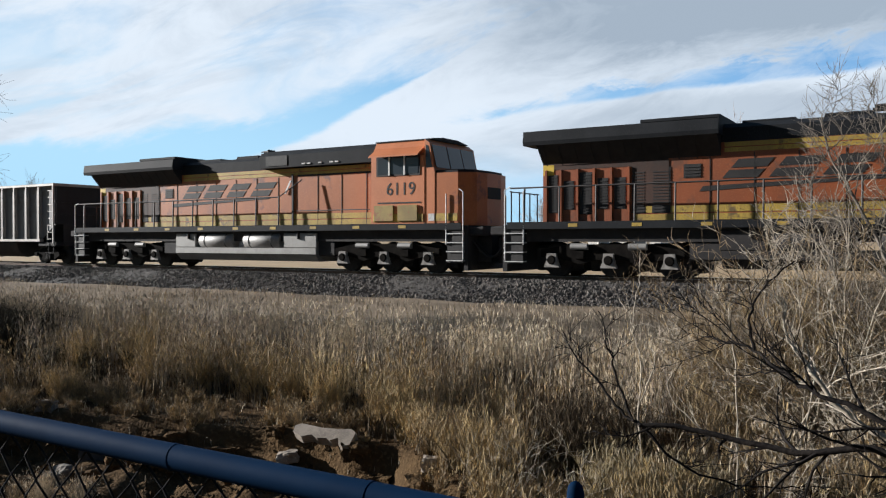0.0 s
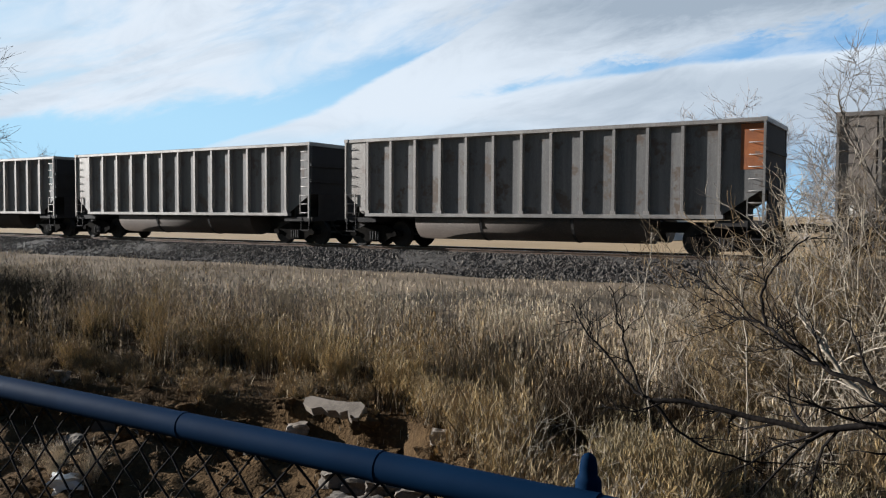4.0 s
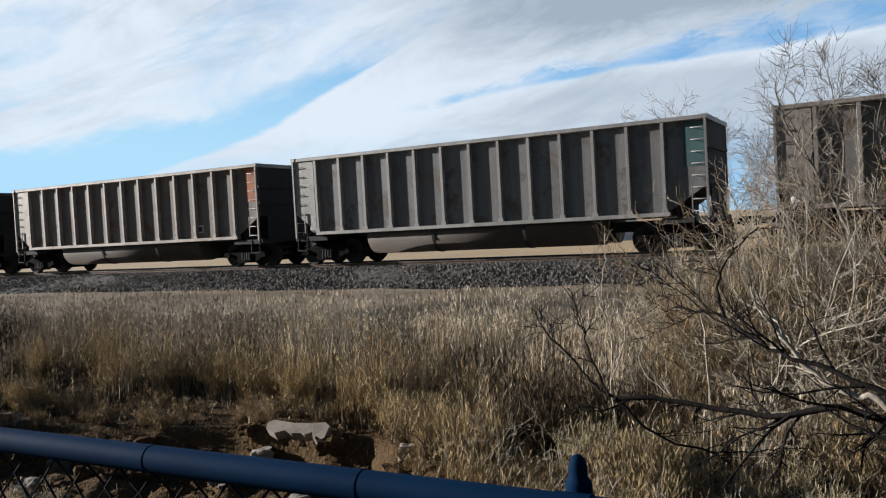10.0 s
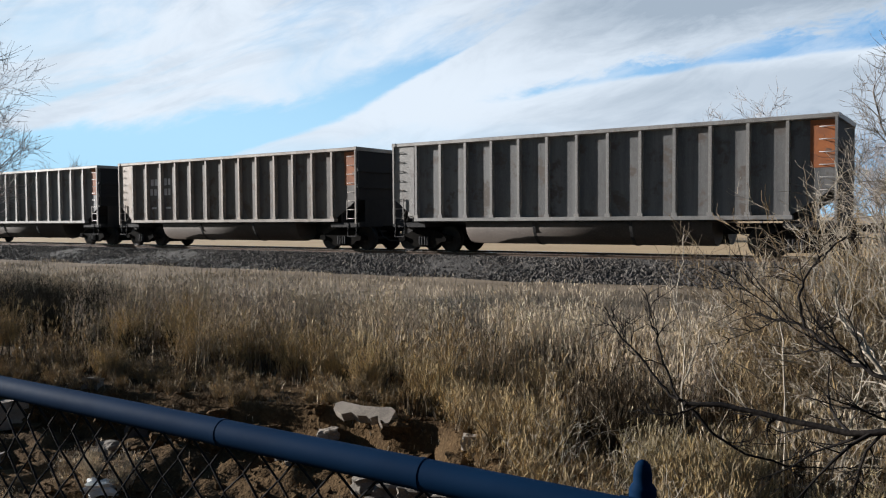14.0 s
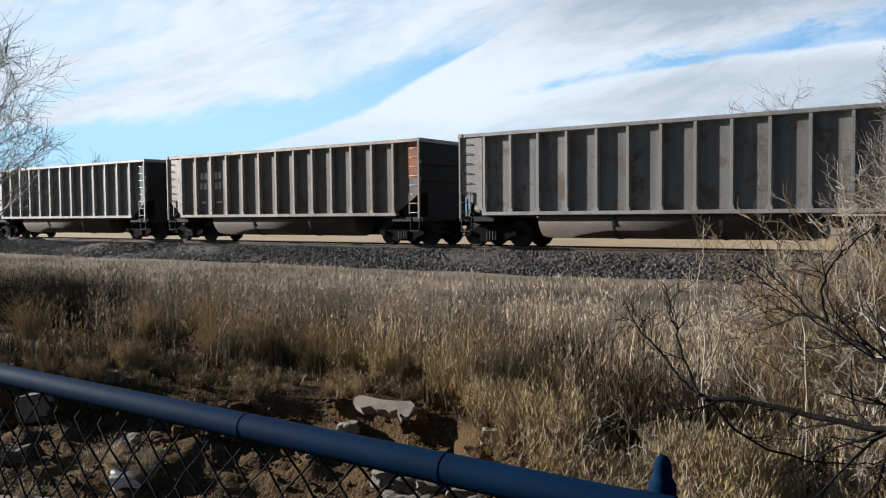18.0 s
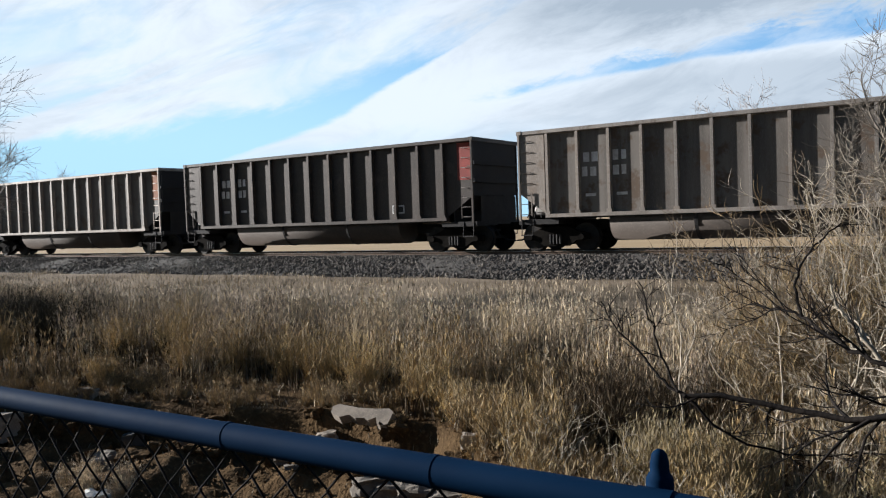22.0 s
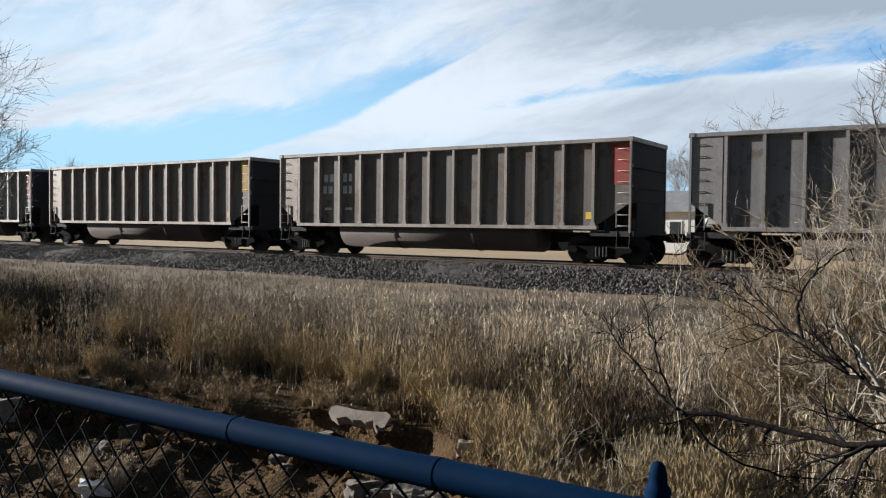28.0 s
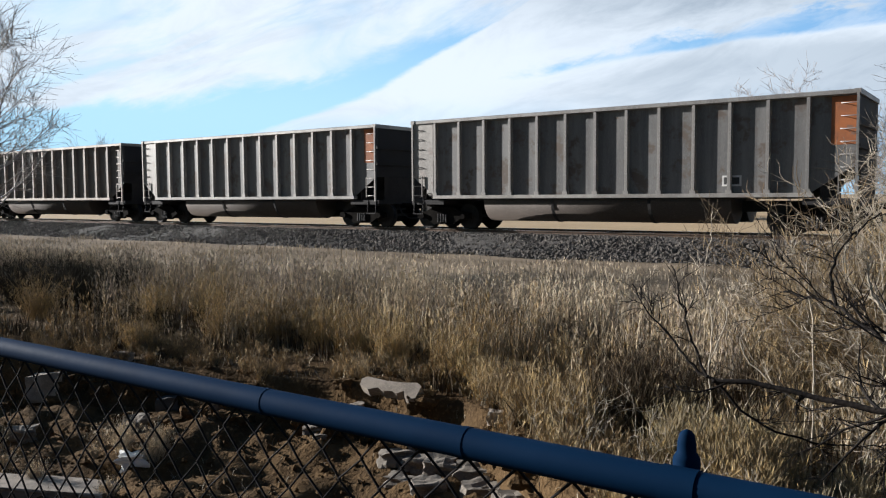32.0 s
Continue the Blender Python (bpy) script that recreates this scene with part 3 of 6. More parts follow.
def weeds(name, x, y, h, mat, seed, label, twigs=15, reach=0.13, width=0.0062, lean=0.22, spread=None, rise=(0.8, 3.6), wide=(0.28, 0.5)):
    """Dead weed plants, each a bent stem set with short rising twigs, one object of countless plants."""
    rng = np.random.RandomState(seed)
    n, levels = len(x), 6
    foot = np.stack([x, y, ground_z(x, y) - 0.02], -1)
    a = rng.uniform(0, 2 * math.pi, n)
    r = rng.uniform(0, 1, n) ** 0.8 * lean
    up = np.stack([np.cos(a) * r, np.sin(a) * r, np.ones(n)], -1)
    if spread is not None:
        up[:, :2] += spread
    up *= h[:, None]
    t = np.linspace(0, 1, levels)
    curve = np.stack([t ** 1.7, t ** 1.7, t], -1)
    axis = foot[:, None] + up[:, None] * curve[None]
    c = rng.uniform(0, 2 * math.pi, n)
    w_ = np.stack([np.cos(c), np.sin(c), np.zeros(n)], -1)[:, None] * (width * 0.5 * (1 - 0.75 * t))[None, :, None]
    stem = np.stack([axis - w_, axis + w_], 2).reshape(n, levels * 2, 3)
    lv = rng.randint(1, levels, (n, twigs))
    root = np.take_along_axis(axis, lv[..., None], 1)
    b, climb = rng.uniform(0, 2 * math.pi, (n, twigs)), rng.uniform(rise[0], rise[1], (n, twigs))
    d = np.stack([np.cos(b), np.sin(b), climb], -1) / np.sqrt(1 + climb ** 2)[..., None]
    size = reach * (1.25 - 0.5 * lv / levels) * rng.uniform(0.45, 1.35, (n, twigs)) * ((h / 0.7) ** 0.5)[:, None]
    tip = root + d * size[..., None]
    s_ = np.cross(d, rng.normal(0, 1, (n, twigs, 3)))
    s_ = s_ / np.linalg.norm(s_, axis=-1)[..., None] * (width * rng.uniform(wide[0], wide[1], (n, twigs)))[..., None]
    mid = root + (tip - root) * 0.55
    tw = np.stack([mid + s_, tip, mid - s_], 2).reshape(n, twigs * 3, 3)
    per = levels * 2 + twigs * 3
    v = np.concatenate([stem, tw], 1).reshape(-1, 3)
    i = np.arange(levels - 1) * 2
    f1 = np.broadcast_to(np.stack([i, i + 1, i + 3, i + 2], -1), (n, levels - 1, 4))
    j = np.broadcast_to(levels * 2 + 3 * np.arange(twigs), (n, twigs))
    f2 = np.stack([lv * 2 + rng.randint(0, 2, (n, twigs)), j, j + 1, j + 2], -1)
    f = (np.concatenate([f1, f2], 1) + (per * np.arange(n))[:, None, None]).reshape(-1, 4)
    return tagged(new(name, sheet(name, v, f, mat, False)), label, "weeds", kind="stuff")


HOLLOWS = [(-2.35, 5.9, 0.5, 1.0), (-14.2, 7.2, 1.9, 1.1), (-16.4, 8.5, 3.0, 1.7), (-10.9, 7.9, 1.1, 0.8), (-12.6, 7.3, 1.25, 0.95), (-10.35, 7.35, 0.9, 0.75), (-15.6, 8.8, 1.5, 1.0), (-17.5, 10.6, 1.6, 0.8), (-2.9, 6.7, 0.5, 0.45), (-1.9, 7.9, 0.7, 0.5), (-8.0, 7.25, 0.55, 0.38), (-7.2, 8.7, 0.55, 0.45), (-5.9, 7.4, 0.42, 0.32), (-4.3, 7.6, 0.5, 0.42), (-3.4, 8.7, 0.65, 0.5), (-1.0, 6.9, 0.6, 0.4), (-9.4, 9.4, 0.7, 0.45), (-12.5, 9.8, 0.9, 0.55), (-5.6, 9.6, 0.8, 0.45)]


def hollow(x, y):
    """Bare dips between the bushes."""
    out = np.zeros(len(x))
    for hx, hy, rx, ry in HOLLOWS:
        out = np.maximum(out, 1 - smooth(((x - hx) / rx) ** 2 + ((y - hy) / ry) ** 2, 0.5, 1.3))
    return out


x, y, rng = field_points(50000, 5.2, 14.9, 31, 0.8)
bush = 0.6 * waves(x, y, 33, 2.3, 2) + 0.55 * waves(x, y, 34, 7.0, 2)
patch = waves(x, y, 36, 0.75, 2)
back = 1 - smooth(y, 11.2, 14.6)
belt = 0.85 + 0.20 * smooth(-x, 4.9, 6.2)
keep = (y > far_edge(x) + belt + 0.40 * waves(x, y, 35, 2.2, 2)) & ((x < -1.5) | (y > 6.3)) & (rng.uniform(0, 1, len(x)) < (0.25 + 1.55 * bush) * (0.35 + 0.65 * back) * (1 - hollow(x, y)))
x, y, bush, patch, back = x[keep], y[keep], bush[keep], patch[keep], back[keep]
h = (0.50 + 0.34 * bush + 0.12 * rng.normal(0, 1, len(x))).clip(0.14, 1.05) * (0.25 + 0.75 * back)
tone = patch + 0.55 * rng.normal(0, 1, len(x)) - 0.02 * (y - 9.0) + 1.6 * (1 - smooth(y - far_edge(x), 0.6, 3.0))
gold, grey = tone > 0.8, tone < -0.45
# far plants take a lighter colour that holds the sunlight on their tops
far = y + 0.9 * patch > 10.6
gold, grey = gold & ~far, grey & ~far
plain = ~gold & ~grey & ~far
weeds("tall_dry_weeds", x[plain], y[plain], h[plain], GRASS, 41, "tall dry tan weeds with short side twigs behind the ditch", twigs=24, reach=0.095, width=0.0082, lean=0.16, rise=(1.6, 5.0), wide=(0.34, 0.6))
weeds("far_dry_weeds", x[far], y[far], h[far], GRASS_SUNLIT, 44, "dry grass towards the embankment in a sunlit pale tint", twigs=24, reach=0.095, width=0.0082, lean=0.16, rise=(1.6, 5.0), wide=(0.34, 0.6))
weeds("tall_golden_weeds", x[gold], y[gold], h[gold] * 0.95, WEED, 43, "golden-brown dry weeds among the tall grass", twigs=24, reach=0.095, width=0.0082, lean=0.16, rise=(1.6, 5.0), wide=(0.34, 0.6))
weeds("tall_grey_weeds", x[grey], y[grey], h[grey] * 1.05, GRASS_GREY, 42, "tall grey-brown dead weeds in the field", twigs=24, reach=0.095, width=0.0082, lean=0.16, rise=(1.6, 5.0), wide=(0.34, 0.6))

# dull brown blades between the stalks, added to put shade at their feet
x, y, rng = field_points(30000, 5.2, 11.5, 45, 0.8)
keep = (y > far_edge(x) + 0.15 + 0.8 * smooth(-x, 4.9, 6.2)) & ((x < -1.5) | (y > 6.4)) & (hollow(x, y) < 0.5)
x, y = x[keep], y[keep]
blades("foot_shade_blades", x, y, ground_z(x, y), 0.10 + 0.24 * rng.uniform(0, 1, len(x)), 0.013, 0.7, DULL_BROWN, 46, "dull brown blades adding shade at the feet of the dry weeds", "weeds")

# short grass up to the embankment
x, y, rng = field_points(60000, 12.0, 20.6, 51, 1.0)
keep = rng.uniform(0, 1, len(x)) < 0.5 + 0.5 * waves(x, y, 52, 0.9, 3) - 0.45 * smooth(y, 17.5, 20.5)
x, y = x[keep], y[keep]
blades("short_dry_grass", x, y, ground_z(x, y), 0.06 + 0.16 * rng.uniform(0, 1, len(x)) ** 2, 0.010, 0.9, GRASS, 53, "short trampled dry grass beside the embankment", "grass")

# low litter on the banks
x, y, rng = field_points(26000, 1.6, 8.5, 55, 1.0)
e = far_edge(x)
keep = (rng.uniform(0, 1, len(x)) < 0.35 + 0.6 * waves(x, y, 56, 1.4, 3)) & ((y > e - 0.1) | (rng.uniform(0, 1, len(x)) < 0.25))
x, y = x[keep], y[keep]
blades("bank_litter", x, y, ground_z(x, y), 0.03 + 0.10 * rng.uniform(0, 1, len(x)) ** 2, 0.006, 1.8, GRASS, 57, "flattened dry stems on the soil bank", "grass")


rng = np.random.RandomState(58)
x, y = rng.uniform(-2.4, 2.0, 8000), rng.uniform(4.2, 6.8, 8000)
keep = rng.uniform(0, 1, len(x)) < 0.55 + 0.6 * waves(x, y, 59, 2.0, 2)
x, y = x[keep], y[keep]
blades("twig_litter", x, y, ground_z(x, y) + 0.01, 0.03 + 0.10 * rng.uniform(0, 1, len(x)) ** 2, 0.007, 2.6, GRASS, 60, "broken pale twigs lying on dark soil under the shrub", "litter")


def bushes(name, bx, by, size, per, seed, label, mat):
    """Round dry bushes: many twiggy stems fanned out from each foot."""
    rng = np.random.RandomState(seed)
    k = np.repeat(np.arange(len(bx)), per)
    a, r = rng.uniform(0, 2 * math.pi, len(k)), rng.uniform(0, 1, len(k)) ** 0.6
    x, y = bx[k] + rng.normal(0, 0.10, len(k)) * size[k], by[k] + rng.normal(0, 0.10, len(k)) * size[k]
    hh = size[k] * (1 - 0.40 * r) * rng.uniform(0.55, 1.1, len(k))
    out = np.stack([np.cos(a), np.sin(a)], -1) * (r * 1.05)[:, None]
    return weeds(name, x, y, hh, mat, seed + 1, label, 12, 0.13, 0.0068, 0.12, out)


def scattered(n, x0, x1, y0, y1, seed):
    r = np.random.RandomState(seed)
    return r.uniform(x0, x1, n), r.uniform(y0, y1, n), r.uniform(0.6, 1.2, n)


# low plants on the bare front of the bank
r_ = np.random.RandomState(97)
bx = r_.uniform(-13.0, -2.2, 190)
by = far_edge(bx) + r_.uniform(-0.05, 1.25, 190)
bushes("low_bank_weeds", bx, by, r_.uniform(0.10, 0.34, 190), 34, 98, "low scrubby dry weeds on the bare bank", WEED)
bx, by, size = scattered(34, -1.2, 1.7, 4.9, 6.4, 99)
bushes("low_shrub_weeds", bx, by, 0.30 * size, 55, 100, "low olive-yellow weeds in the shade of the shrub", WEED_OLIVE)

# straight pale stalks standing out of the weeds
x, y, rng = field_points(9000, 6.7, 13.0, 91, 0.85)
keep = (y > far_edge(x) + 0.3 + 0.9 * smooth(-x, 4.9, 6.2)) & (rng.uniform(0, 1, len(x)) < 0.5 + 0.5 * waves(x, y, 33, 2.3, 2)) & (hollow(x, y) < 0.3)
x, y = x[keep], y[keep]
blades("dry_stalks", x, y, ground_z(x, y), (0.62 + 0.16 * rng.normal(0, 1, len(x))).clip(0.2, 1.0) * (1 - 0.6 * smooth(y, 11, 13)), 0.006, 0.35, GRASS, 92, "thin pale dry stalks standing out of the weeds", "grass")
for seed, count, mat, label in ((61, 34, WEED_GOLD, "golden bushy dry weeds along the ditch bank"), (161, 46, WEED, "brown bushy dry weeds along the ditch bank")):
    bx, by, size = scattered(count, -5.1, -1.25, 0.08, 1.75, seed)
    by = far_edge(bx) + by
    open_ = hollow(bx, by) < 0.35
    bushes("bank_weeds", bx[open_], by[open_], 0.50 * size[open_], 90, seed + 1, label, mat)
bx, by, size = scattered(26, -1.6, 0.9, 6.4, 8.0, 63)
bushes("shrub_foot_weeds", bx, by, 0.54 * size, 80, 66, "pale yellow dry weeds behind the shrub", WEED)
bx, by, size = scattered(60, -17.0, -4.5, 7.0, 9.6, 63)
open_ = (hollow(bx, by) < 0.2) & (by > far_edge(bx) + 1.0)
bushes("field_weeds", bx[open_], by[open_], 0.72 * size[open_], 80, 64, "tan dry bushes at the edge of the grass", GRASS)
bx, by = np.array([-9.35, -9.7, -8.5, -7.7, -7.0, -6.2, -11.4, -13.9, -5.2, -10.9]), np.array([7.65, 6.45, 7.75, 7.85, 7.8, 7.6, 7.9, 7.3, 7.4, 8.6])
bushes("bushy_weeds", bx, by, np.array([1.08, 0.60, 0.90, 0.82, 0.86, 0.82, 0.9, 0.9, 0.72, 1.0]), 240, 74, "large golden-brown bushy weeds along the front of the grass", WEED_GOLD)
bx, by, size = scattered(15, -2.25, -1.2, 5.7, 6.5, 65)
bushes("near_weeds", bx, by, 0.50 * size, 110, 66, "olive-yellow tangled dry weeds under the shrub", WEED_OLIVE)
# dark scrub, its colour lowered further so the hollows look shaded
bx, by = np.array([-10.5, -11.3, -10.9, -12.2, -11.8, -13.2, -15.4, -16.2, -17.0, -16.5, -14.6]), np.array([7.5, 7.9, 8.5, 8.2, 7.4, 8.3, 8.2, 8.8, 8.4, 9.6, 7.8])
bushes("dark_weeds", bx, by, np.array([0.34, 0.42, 0.5, 0.5, 0.4, 0.5, 1.0, 1.1, 1.15, 1.05, 0.85]), 170, 78, "dark grey-brown tangled dead weeds, tinted for the shade in the hollows", DARK_SHADE_BRUSH)
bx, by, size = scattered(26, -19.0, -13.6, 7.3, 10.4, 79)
bushes("dark_thicket", bx, by, 0.95 * size, 120, 80, "dark leafless scrub at the far end of the field", DARK_SHADE_BRUSH)
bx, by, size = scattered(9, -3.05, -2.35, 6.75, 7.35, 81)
bushes("dusky_weeds", bx, by, 0.72 * size, 130, 82, "dusky purple-brown dead stalks in a dense clump", DULL_BROWN)
bx, by, size = scattered(9, -10.5, -6.8, 4.0, 5.2, 67)
bx, by, size = np.append(bx, [-7.65, -7.9, -7.3, -7.5, -8.2]), np.append(by, [4.85, 5.0, 5.0, 5.2, 4.9]), np.append(size, [1.3, 1.2, 1.1, 1.0, 0.9])
bushes("ditch_weeds", bx, by, 0.27 * size, 70, 68, "pale dry grass tufts in the ditch", GRASS)

# ---------------------------------------------------------------- bare shrubs and trees


def wander(p, d, length, steps, rng, bend, lift):
    pts = [Vector(p)]
    d = Vector(d).normalized()
    for _ in range(steps):
        d = (d + Vector(rng.normal(0, bend, 3)) + Vector((0, 0, lift))).normalized()
        pts.append(pts[-1] + d * (length / steps))
    return pts


def sprout(g, pts, radii, rng, level, count, ratio, spread, lift, bend, sides=4, start=0.25, thin=0.003, least=0.10):
    """Twigs along a limb, and twigs on those."""
    if level == 0:
        return
    total = sum((b - a).length for a, b in zip(pts, pts[1:]))
    for _ in range(count):
        t = start + (1 - start) * rng.uniform(0, 1)
        k = min(int(t * (len(pts) - 1)), len(pts) - 2)
        u = t * (len(pts) - 1) - k
        p = pts[k].lerp(pts[k + 1], u)
        r = radii[k] * (1 - u) + radii[k + 1] * u
        d = (pts[k + 1] - pts[k]).normalized()
        o = d.orthogonal()
        o.rotate(Matrix.Rotation(rng.uniform(0, 6.283), 3, d))
        d = (d + o * spread * rng.uniform(0.5, 1.4)).normalized()
        length = max(total * ratio * rng.uniform(0.5, 1.25) * (1.1 - 0.5 * t), least * rng.uniform(0.7, 1.5))
        steps = 4 if level > 1 else 3
        q = wander(p, d, length, steps, rng, bend, lift)
        r0 = max(r * 0.62, thin)
        rr = [max(r0 * (1 - 0.7 * i / steps), thin * 0.55) for i in range(steps + 1)]
        g.tube(q, rr, sides if level > 1 else 3, caps=False)
        sprout(g, q, rr, rng, level - 1, max(2, int(count * 0.6)), ratio, spread, lift, bend, sides, 0.15, thin, least)


def limb_tree(name, limbs, label, category, mat, seed, twig_mat=None, level=2, count=9, ratio=0.38, spread=0.8, lift=0.06, bend=0.13, thin=0.003, least=0.12):
    """A bare shrub: each limb a tapered part, its twigs one mesh under it. limbs: points, first and last radius."""
    rng = np.random.RandomState(seed)
    foot = Vector(limbs[0][0][0])
    top = thing(name, label, category, at=tuple(foot))
    for k, (pts, r0, r1) in enumerate(limbs):
        ctrl = [Vector(p) - foot for p in pts]
        fine = []
        for i in range(len(ctrl) - 1):
            a, b, c, d = ctrl[max(i - 1, 0)], ctrl[i], ctrl[i + 1], ctrl[min(i + 2, len(ctrl) - 1)]
            for s in range(4):
                u = s / 4
                fine.append(0.5 * ((2 * b) + (c - a) * u + (2 * a - 5 * b + 4 * c - d) * u * u + (3 * b - a - 3 * c + d) * u ** 3))
        fine.append(ctrl[-1])
        fine = [p + Vector(rng.normal(0, 0.006, 3)) for p in fine]
        radii = [r0 + (r1 - r0) * (i / (len(fine) - 1)) ** 0.8 for i in range(len(fine))]
        ob = part("trunk" if k == 0 else "limb", G().tube(fine, radii, 7), mat, top)
        g = G()
        span = sum((b - a).length for a, b in zip(fine, fine[1:]))
        sprout(g, fine, radii, rng, level, max(3, min(count, int(count * span / 1.6))), ratio, spread, lift, bend, thin=thin, least=least)
        part("twig_spray", g, twig_mat or mat, ob)["kind"] = "stuff"
    return top


def bare_tree(name, at, height, label, category, mat, seed, stems=1, spread=0.25, level=3, count=9, ratio=0.42, radius=None, lift=0.05, bend=0.10, thin=0.0045, least=0.14):
    """A bare tree or shrub with one or more stems from the ground."""
    rng = np.random.RandomState(seed)
    top = thing(name, label, category, at=at)
    for k in range(stems):
        a = rng.uniform(0, 6.283)
        d = Vector((math.cos(a) * spread * rng.uniform(0.2, 1.3), math.sin(a) * spread * rng.uniform(0.2, 1.3), 1))
        length = height * rng.uniform(0.75, 1.0)
        p = (0, 0, -0.1) if stems == 1 else (rng.normal(0, 0.12), rng.normal(0, 0.12), -0.1)
        pts = wander(p, d, length, 8, rng, bend, 0.03)
        r0 = (radius or height * 0.012) * rng.uniform(0.7, 1.1)
        radii = [r0 * (1 - 0.85 * i / 8) for i in range(9)]
        ob = part("trunk" if stems == 1 else "stem", G().tube(pts, radii, 6), mat, top)
        g = G()
        sprout(g, pts, radii, rng, level, count, ratio, 0.75, lift, bend * 1.3, start=0.2, thin=thin, least=least)
        part("crown", g, mat, ob)
    return top


limb_tree("leaning_shrub", [
    ([(0.75, 4.3, -0.62), (0.43, 4.42, -0.16), (0.13, 4.57, 0.0), (-0.21, 4.68, 0.1), (-0.6, 4.72, 0.03), (-1.15, 4.72, 0.09), (-1.45, 4.69, 0.08)], 0.0294, 0.0130),
    ([(-1.43, 4.69, 0.08), (-1.56, 4.71, 0.15), (-1.69, 4.74, 0.28), (-1.84, 4.75, 0.42), (-1.98, 4.77, 0.62)], 0.0113, 0.0035),
    ([(-1.48, 4.69, 0.10), (-1.57, 4.73, 0.26), (-1.63, 4.76, 0.42), (-1.68, 4.79, 0.55), (-1.74, 4.82, 0.74)], 0.0086, 0.0035),
    ([(-1.42, 4.69, 0.07), (-1.23, 4.75, -0.12), (-0.99, 4.84, -0.22), (-0.84, 4.92, -0.25), (-0.6, 5.0, -0.24)], 0.0095, 0.0035),
    ([(0.70, 4.33, -0.5), (0.45, 4.42, -0.1), (0.0, 4.55, 0.2), (-0.28, 4.6, 0.31), (-0.52, 4.65, 0.39), (-0.68, 4.75, 0.47), (-0.84, 4.86, 0.55), (-1.01, 4.94, 0.58), (-1.15, 5.03, 0.6)], 0.0224, 0.0043),
    ([(-0.83, 4.85, 0.55), (-0.88, 4.93, 0.71), (-0.85, 5.03, 0.83), (-0.78, 5.14, 0.95), (-0.67, 5.24, 1.05)], 0.0095, 0.0043),
    ([(-0.68, 4.76, 0.46), (-0.8, 4.82, 0.42), (-0.94, 4.84, 0.41)], 0.0060, 0.0026),
    ([(0.72, 4.6, -0.5), (0.60, 4.8, -0.1), (0.51, 4.9, 0.14), (0.34, 5.17, 0.4), (0.11, 5.42, 0.68), (0.05, 5.62, 0.87)], 0.0242, 0.0060),
    ([(0.34, 5.17, 0.4), (0.45, 5.29, 0.62), (0.47, 5.41, 0.81), (0.54, 5.5, 1.1)], 0.0156, 0.0060),
], "bare shrub with dark branches leaning over the weeds", "shrub", BARK_DARK, 71, level=2, count=15, ratio=0.26, spread=0.7, lift=0.05, bend=0.17, thin=0.0032)
# the pale bark here stands for the sunlit side of a branch
limb_tree("sunlit_limb", [
    ([(0.75, 5.0, -0.75), (0.0, 5.0, 0.03), (-0.16, 5.0, 0.10), (-0.30, 5.0, 0.16), (-0.44, 5.0, 0.28), (-0.55, 5.0, 0.43), (-0.64, 5.0, 0.55)], 0.024, 0.010),
    ([(-0.64, 5.0, 0.55), (-0.70, 5.02, 0.68), (-0.70, 5.05, 0.82)], 0.009, 0.004),
    ([(-0.44, 5.0, 0.28), (-0.62, 5.05, 0.36), (-0.80, 5.1, 0.38)], 0.008, 0.003),
], "leaning limb among dark branches, coloured pale as its sunlit side", "shrub", BARK_STRAW, 77, level=2, count=6, ratio=0.2, spread=0.8, lift=0.05, bend=0.2, thin=0.003)
limb_tree("twisted_sapling", [
    ([(-1.95, 6.4, -0.95), (-2.01, 6.43, -0.28), (-2.03, 6.56, 0.06), (-2.08, 6.64, 0.23), (-2.15, 6.71, 0.41), (-2.17, 6.8, 0.59), (-2.15, 6.88, 0.83), (-2.18, 6.96, 1.02)], 0.0070, 0.0030),
    ([(-2.02, 6.45, -0.2), (-1.98, 6.49, -0.06), (-1.93, 6.57, 0.12), (-1.94, 6.62, 0.25), (-2.03, 6.63, 0.28)], 0.0063, 0.0037),
    ([(-2.14, 6.7, 0.42), (-2.22, 6.8, 0.55), (-2.34, 6.9, 0.66)], 0.0049, 0.0023),
], "thin twisted pale sapling at the edge of the thicket", "shrub", BARK_STRAW, 75, level=1, count=6, ratio=0.16, spread=0.8, lift=0.05, bend=0.2, thin=0.003)
limb_tree("twisted_sapling", [
    ([(-1.2, 6.2, -0.95), (-1.21, 6.25, -0.3), (-1.23, 6.29, 0.18), (-1.28, 6.4, 0.43), (-1.32, 6.48, 0.61), (-1.29, 6.57, 0.73), (-1.16, 6.68, 0.84)], 0.0070, 0.0030),
    ([(-1.2, 6.22, -0.4), (-1.5, 6.18, -0.2), (-1.71, 6.21, 0.01), (-1.71, 6.28, 0.13)], 0.0063, 0.0037),
    ([(-0.9, 6.3, -0.9), (-0.7, 6.37, 0.18), (-0.79, 6.47, 0.36), (-0.98, 6.53, 0.46), (-1.07, 6.61, 0.64), (-1.09, 6.69, 0.78)], 0.0077, 0.0034),
    ([(-0.8, 6.4, -0.2), (-0.55, 6.5, 0.3), (-0.62, 6.6, 0.7), (-0.5, 6.7, 1.0)], 0.0063, 0.0030),
], "twisted pale bare stems among the weeds", "shrub", BARK_STRAW, 76, level=2, count=6, ratio=0.22, spread=0.9, lift=0.05, bend=0.2, thin=0.0034)
